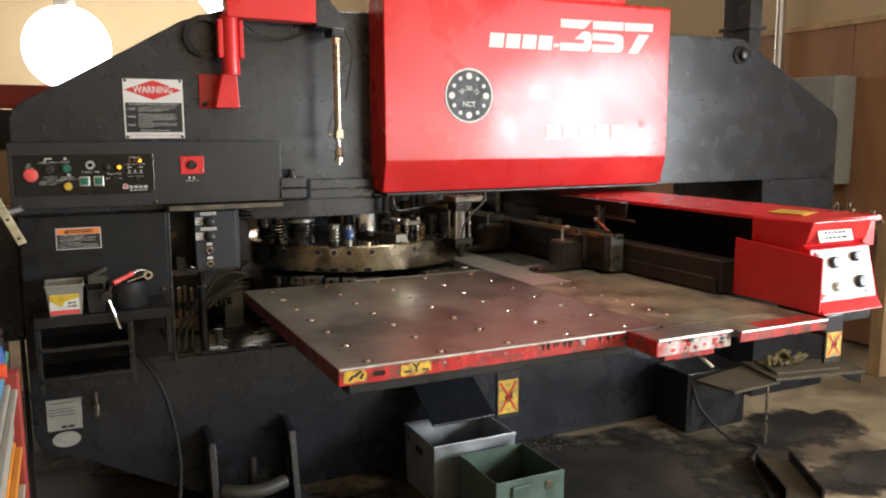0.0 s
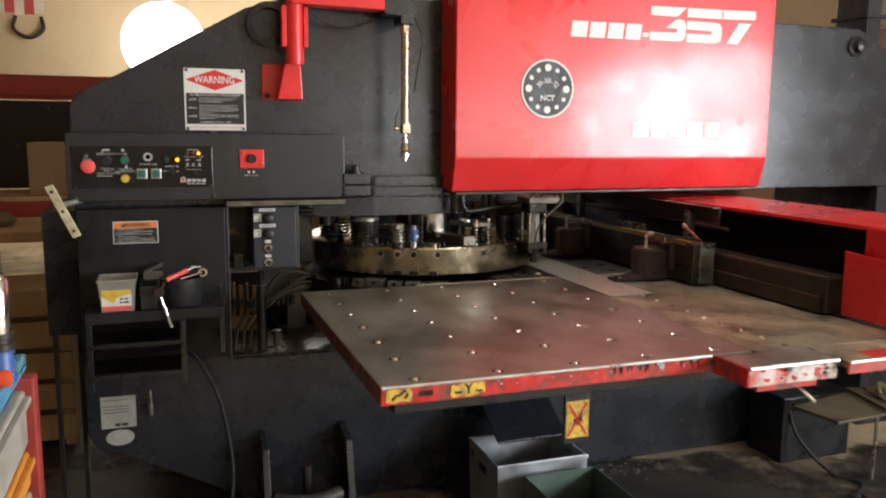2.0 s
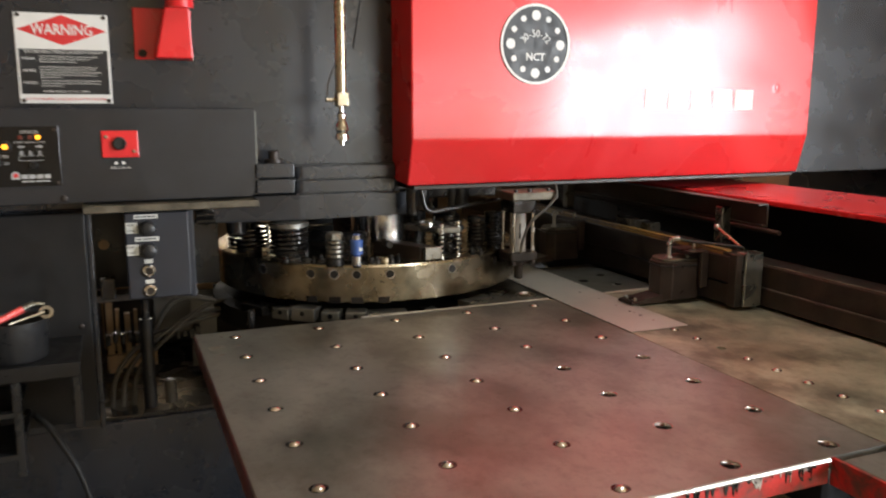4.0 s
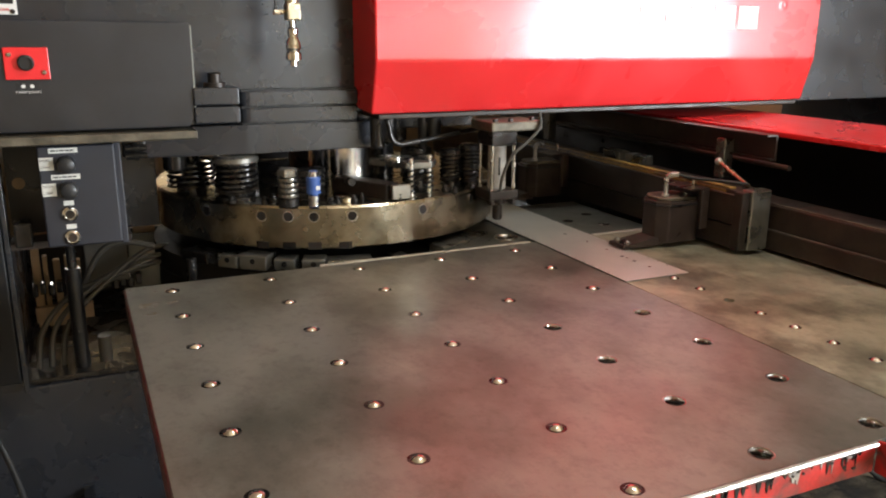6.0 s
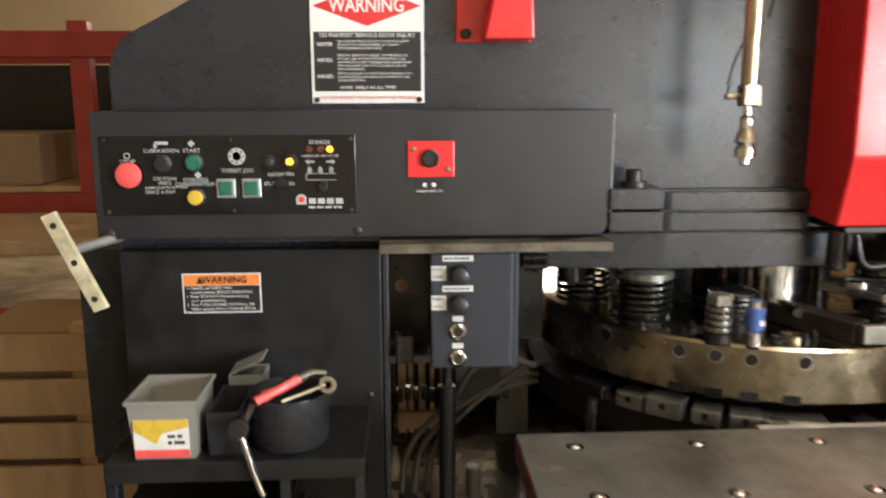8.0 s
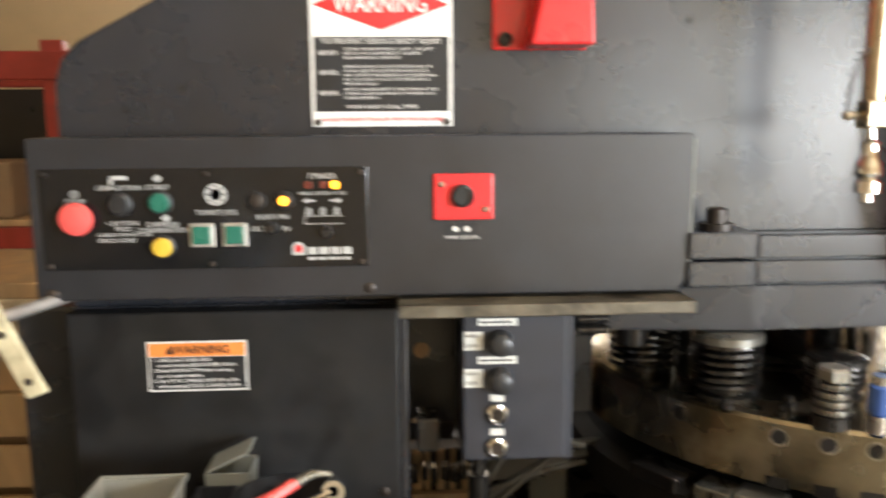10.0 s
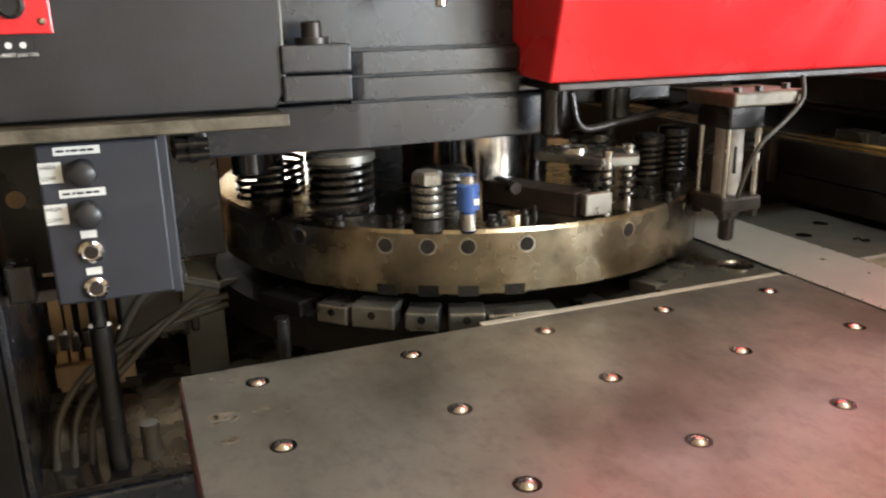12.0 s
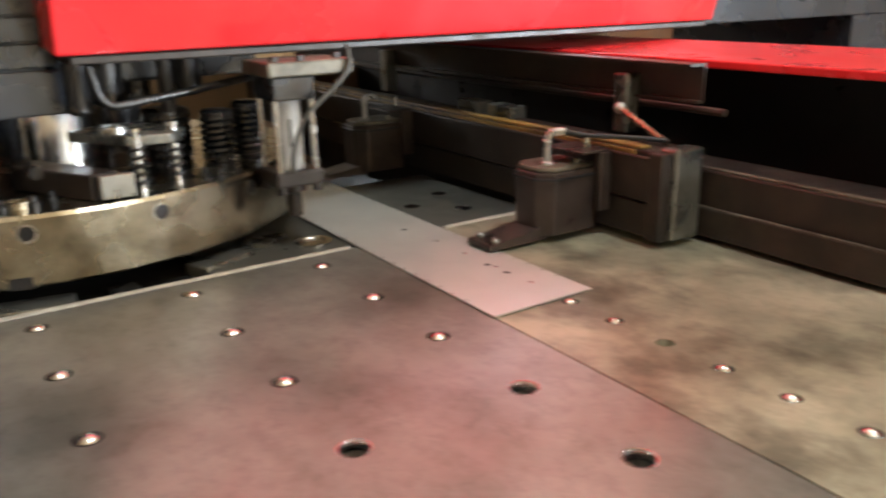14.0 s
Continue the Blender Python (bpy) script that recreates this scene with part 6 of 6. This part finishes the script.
# partition side: cabinet, conduit, shelf with fittings
cb = thing("electric_cabinet", (5.3, 4.85, 1.2), "grey steel electric cabinet on the partition", "cabinet")
part("body", box(5.23, 5.468, 4.38, 5.02, 1.22, 2.02, 0.008), GREYPAINT, cb)
part("door", box(5.214, 5.23, 4.40, 5.0, 1.24, 2.0, 0.004), GREYPAINT, cb)
part("door_handle", box(5.204, 5.214, 4.43, 4.45, 1.58, 1.66, 0.003), DARKSTEEL, cb)
solid("conduit_pipe", rod(0.035, 2.5, (5.40, 5.06, 2.06), seg=18), ALU, "pale steel conduit pipe running up the partition", "conduit", smooth=True)
fs = thing("fittings_shelf", (5.2, 4.2, 0), "timber shelf crowded with small metal fittings", "shelf")
part("board", box(4.95, 5.46, 3.75, 4.5, 0.93, 0.97, 0.004), WOOD, fs)
part("board", box(4.95, 5.46, 3.75, 4.5, 0.45, 0.49, 0.004), WOOD, fs)
part("post", box(4.86, 4.95, 3.60, 3.69, 0, 1.02, 0.004), WOOD, fs)
part("post", box(5.37, 5.46, 3.65, 3.74, 0, 0.93, 0.004), WOOD, fs)
part("post", box(4.96, 5.03, 4.42, 4.5, 0, 0.93, 0.004), WOOD, fs)
rnd = random.Random(11)
for k in range(26):
    x, y, r, h = rnd.uniform(5.0, 5.42), rnd.uniform(3.8, 4.45), rnd.uniform(0.018, 0.036), rnd.uniform(0.04, 0.13)
    solid("metal_fitting", lathe([(r, 0.971), (r, 0.971 + h * 0.6), (r * 0.7, 0.971 + h * 0.65), (r * 0.7, 0.971 + h), (0, 0.971 + h)], (x, y, 0), "z", 12), STEEL if k % 3 else BRASS, "small turned metal fitting on the shelf", "fitting", "fittings on the shelf", smooth=True)
for k in range(4):
    b = box(5.0 + 0.1 * k, 5.08 + 0.1 * k, 3.8, 4.4, 0.491, 0.54 + 0.03 * (k % 2), 0.003)
    solid("steel_bar", b, DARKSTEEL, "dark steel bar stored on the lower shelf", "steel bar", "bars on the shelf")

# tool cart at the left
cart = thing("tool_cart", (-0.40, 1.8, 0), "blue tool cart with grey and orange drawer fronts", "tool cart")
part("carcass", box(-0.72, -0.085, 1.15, 2.30, 0.06, 1.075, 0.006), CABBLUE, cart)
part("top_tray", join(box(-0.73, -0.068, 1.14, 2.33, 1.075, 1.085, 0.003), box(-0.082, -0.068, 1.14, 2.33, 1.085, 1.11, 0.003), box(-0.73, -0.082, 2.316, 2.33, 1.085, 1.11, 0.003)), CABBLUE, cart, "blue top tray")
part("liner", box(-0.725, -0.083, 1.15, 2.314, 1.0855, 1.09), BLACK, cart, "dark tray liner")
for k, (z0, z1) in enumerate([(0.93, 1.05), (0.84, 0.915), (0.71, 0.825), (0.57, 0.695), (0.40, 0.555), (0.22, 0.385), (0.08, 0.205)]):
    dr = part("drawer", box(-0.085, -0.062, 1.17, 2.26, z0, z1, 0.006), DRAWERORANGE if k == 1 else DRAWER, cart, "orange drawer front" if k == 1 else "")
    part("pull", box(-0.062, -0.048, 1.19, 2.24, z1 - 0.022, z1 - 0.008, 0.003), DRAWERORANGE if k == 1 else DRAWER, dr)
part("corner_post", box(-0.088, -0.045, 2.27, 2.315, 0.0, 1.07, 0.005), RACKRED, cart, "red corner post")
for x in (-0.68, -0.12):
    for y in (1.22, 2.22):
        part("castor", lathe([(0.03, -0.012), (0.03, 0.012)], (x, y, 0.03), "x", 18), RUBBER, cart, "", True)
tp = thing("punch_tool", (-0.093, 2.20, 1.09), "chrome spring punch standing on a blue base", "punch tool")
part("base", lathe([(0.030, 1.09), (0.030, 1.10), (0.027, 1.105), (0.027, 1.150), (0.024, 1.155)], (-0.093, 2.20, 0), "z", 28), BLUE, tp, "dark blue base", True)
part("collar", lathe([(0.028, 1.155), (0.028, 1.168), (0.024, 1.170), (0.024, 1.178), (0.028, 1.18), (0.028, 1.19)], (-0.093, 2.20, 0), "z", 28), DARKSTEEL, tp, "", True)
part("barrel", lathe([(0.024, 1.19), (0.024, 1.295), (0.018, 1.305), (0.010, 1.31), (0.010, 1.36), (0.0075, 1.365), (0.0075, 1.40), (0.0095, 1.402), (0.0095, 1.418), (0.006, 1.42), (0.006, 1.448), (0, 1.449)], (-0.093, 2.20, 0), "z", 26), CHROME, tp, "chrome barrel", True)
part("spring", spring(0.013, 0.0025, 1.31, 1.35, 5, (-0.093, 2.20)), DARKSTEEL, tp, "", True)
part("slot", box(-0.0905, -0.0855, 2.175, 2.178, 1.21, 1.26), OILBLACK, tp)
tp2 = thing("punch_tool", (-0.165, 2.17, 1.09), "dark spring punch standing on the cart", "punch tool")
part("body", lathe([(0.026, 1.09), (0.026, 1.17), (0.015, 1.175), (0.015, 1.31), (0.02, 1.312), (0.02, 1.33), (0, 1.33)], (-0.165, 2.17, 0), "z", 24), STEEL, tp2, "", True)
part("spring", spring(0.021, 0.0035, 1.18, 1.305, 8, (-0.165, 2.17)), DARKSTEEL, tp2, "", True)
clp = thing("orange_clamp", (-0.10, 2.10, 1.09), "orange-red plastic clamp handle on the cart edge", "clamp")
part("handle", tube(curve([(-0.26, 2.06, 1.128), (-0.16, 2.075, 1.130), (-0.07, 2.09, 1.126)]), 0.012), ORANGEPLASTIC, clp, "", True)
part("end", lathe([(0.015, -0.012), (0.017, 0), (0.015, 0.012)], (-0.068, 2.09, 1.125), "x", 16), ORANGEPLASTIC, clp, "", True)
part("screw_body", tube(curve([(-0.20, 2.02, 1.105), (-0.13, 2.04, 1.112), (-0.085, 2.05, 1.104)]), 0.012), OILBLACK, clp, "", True)
rg = bmesh.new()
bmesh.ops.create_grid(rg, x_segments=16, y_segments=16, size=0.12)
for v in rg.verts:
    v.co = Vector((-0.16 + v.co.x * 0.8, 2.25 + v.co.y * 0.5, 1.115 + 0.05 * noise.noise(v.co * 14) + 0.05 * noise.noise(v.co * 5 + Vector((3, 1, 2))) + 0.03))
rag = solid("green_rag", rg, CLOTH, "crumpled green rag on the cart", "rag", smooth=True)

# oil-soaked floor round the press base; under the stand, shade is painted in too
rnd = random.Random(21)
def stain(cx, cy, rx, ry, seed):
    r = random.Random(seed)
    ph = [r.uniform(0, 6.28) for _ in range(4)]
    pts = []
    for k in range(56):
        a = 2 * math.pi * k / 56
        w = 1 + 0.16 * math.sin(3 * a + ph[0]) + 0.10 * math.sin(5 * a + ph[1]) + 0.07 * math.sin(9 * a + ph[2]) + 0.04 * math.sin(15 * a + ph[3])
        pts.append((cx + rx * w * math.cos(a), cy + ry * w * math.sin(a)))
    return prism(pts, 0.0005, 0.0012 + 0.0004 * seed / 12, "z")
solid("dark_floor_patch", stain(1.70, 3.05, 1.5, 0.85, 3), OILSHADE, "dark oil-soaked patch of floor under the table", "oil stain", kind="structure")
solid("dark_floor_patch", stain(3.62, 3.18, 0.55, 0.30, 7), OILSHADE, "floor darkened by oil and painted shade under the stand", "oil stain", kind="structure")
solid("dark_floor_patch", stain(3.55, 2.65, 0.6, 0.22, 8), OILSHADE, "dark streak on the floor", "oil stain", kind="structure")
solid("dark_floor_patch", stain(0.3, 3.2, 1.0, 0.65, 12), OILSHADE, "dark oil-soaked patch of floor by the press", "oil stain", kind="structure")

# shade painted on floor that the far lamps would light too brightly
solid("dark_floor_patch", stain(0.3, 5.0, 1.6, 0.9, 9), OILSHADE, "patch of floor painted dark as shade behind the press", "oil stain", kind="structure")
solid("dark_floor_patch", stain(-0.2, 3.7, 1.5, 1.0, 5), OILSHADE, "patch of floor painted dark as shade by the press foot", "oil stain", kind="structure")

# timber seen through the throat
tr = thing("timber_rack", (0.62, 4.13, 0.67), "small rack of rough brown timber slats behind the turret", "timber rack")
for x, w, h in ((0.474, 0.022, 0.955), (0.503, 0.013, 0.905), (0.531, 0.018, 0.89), (0.562, 0.011, 0.90), (0.590, 0.015, 0.885)):
    part("slat", box(x, x + w, 4.12, 4.145, 0.672, h, 0.001), WOOD, tr)
part("plank", box(0.47, 0.63, 4.095, 4.118, 0.705, 0.752, 0.002), WOOD, tr)
part("end_board", box(0.765, 0.828, 4.12, 4.145, 0.672, 0.998, 0.002), WOOD, tr)
part("metal_plate", box(0.745, 0.832, 4.10, 4.106, 0.672, 0.955, 0.001), PLATE, tr, "dull grey metal plate")
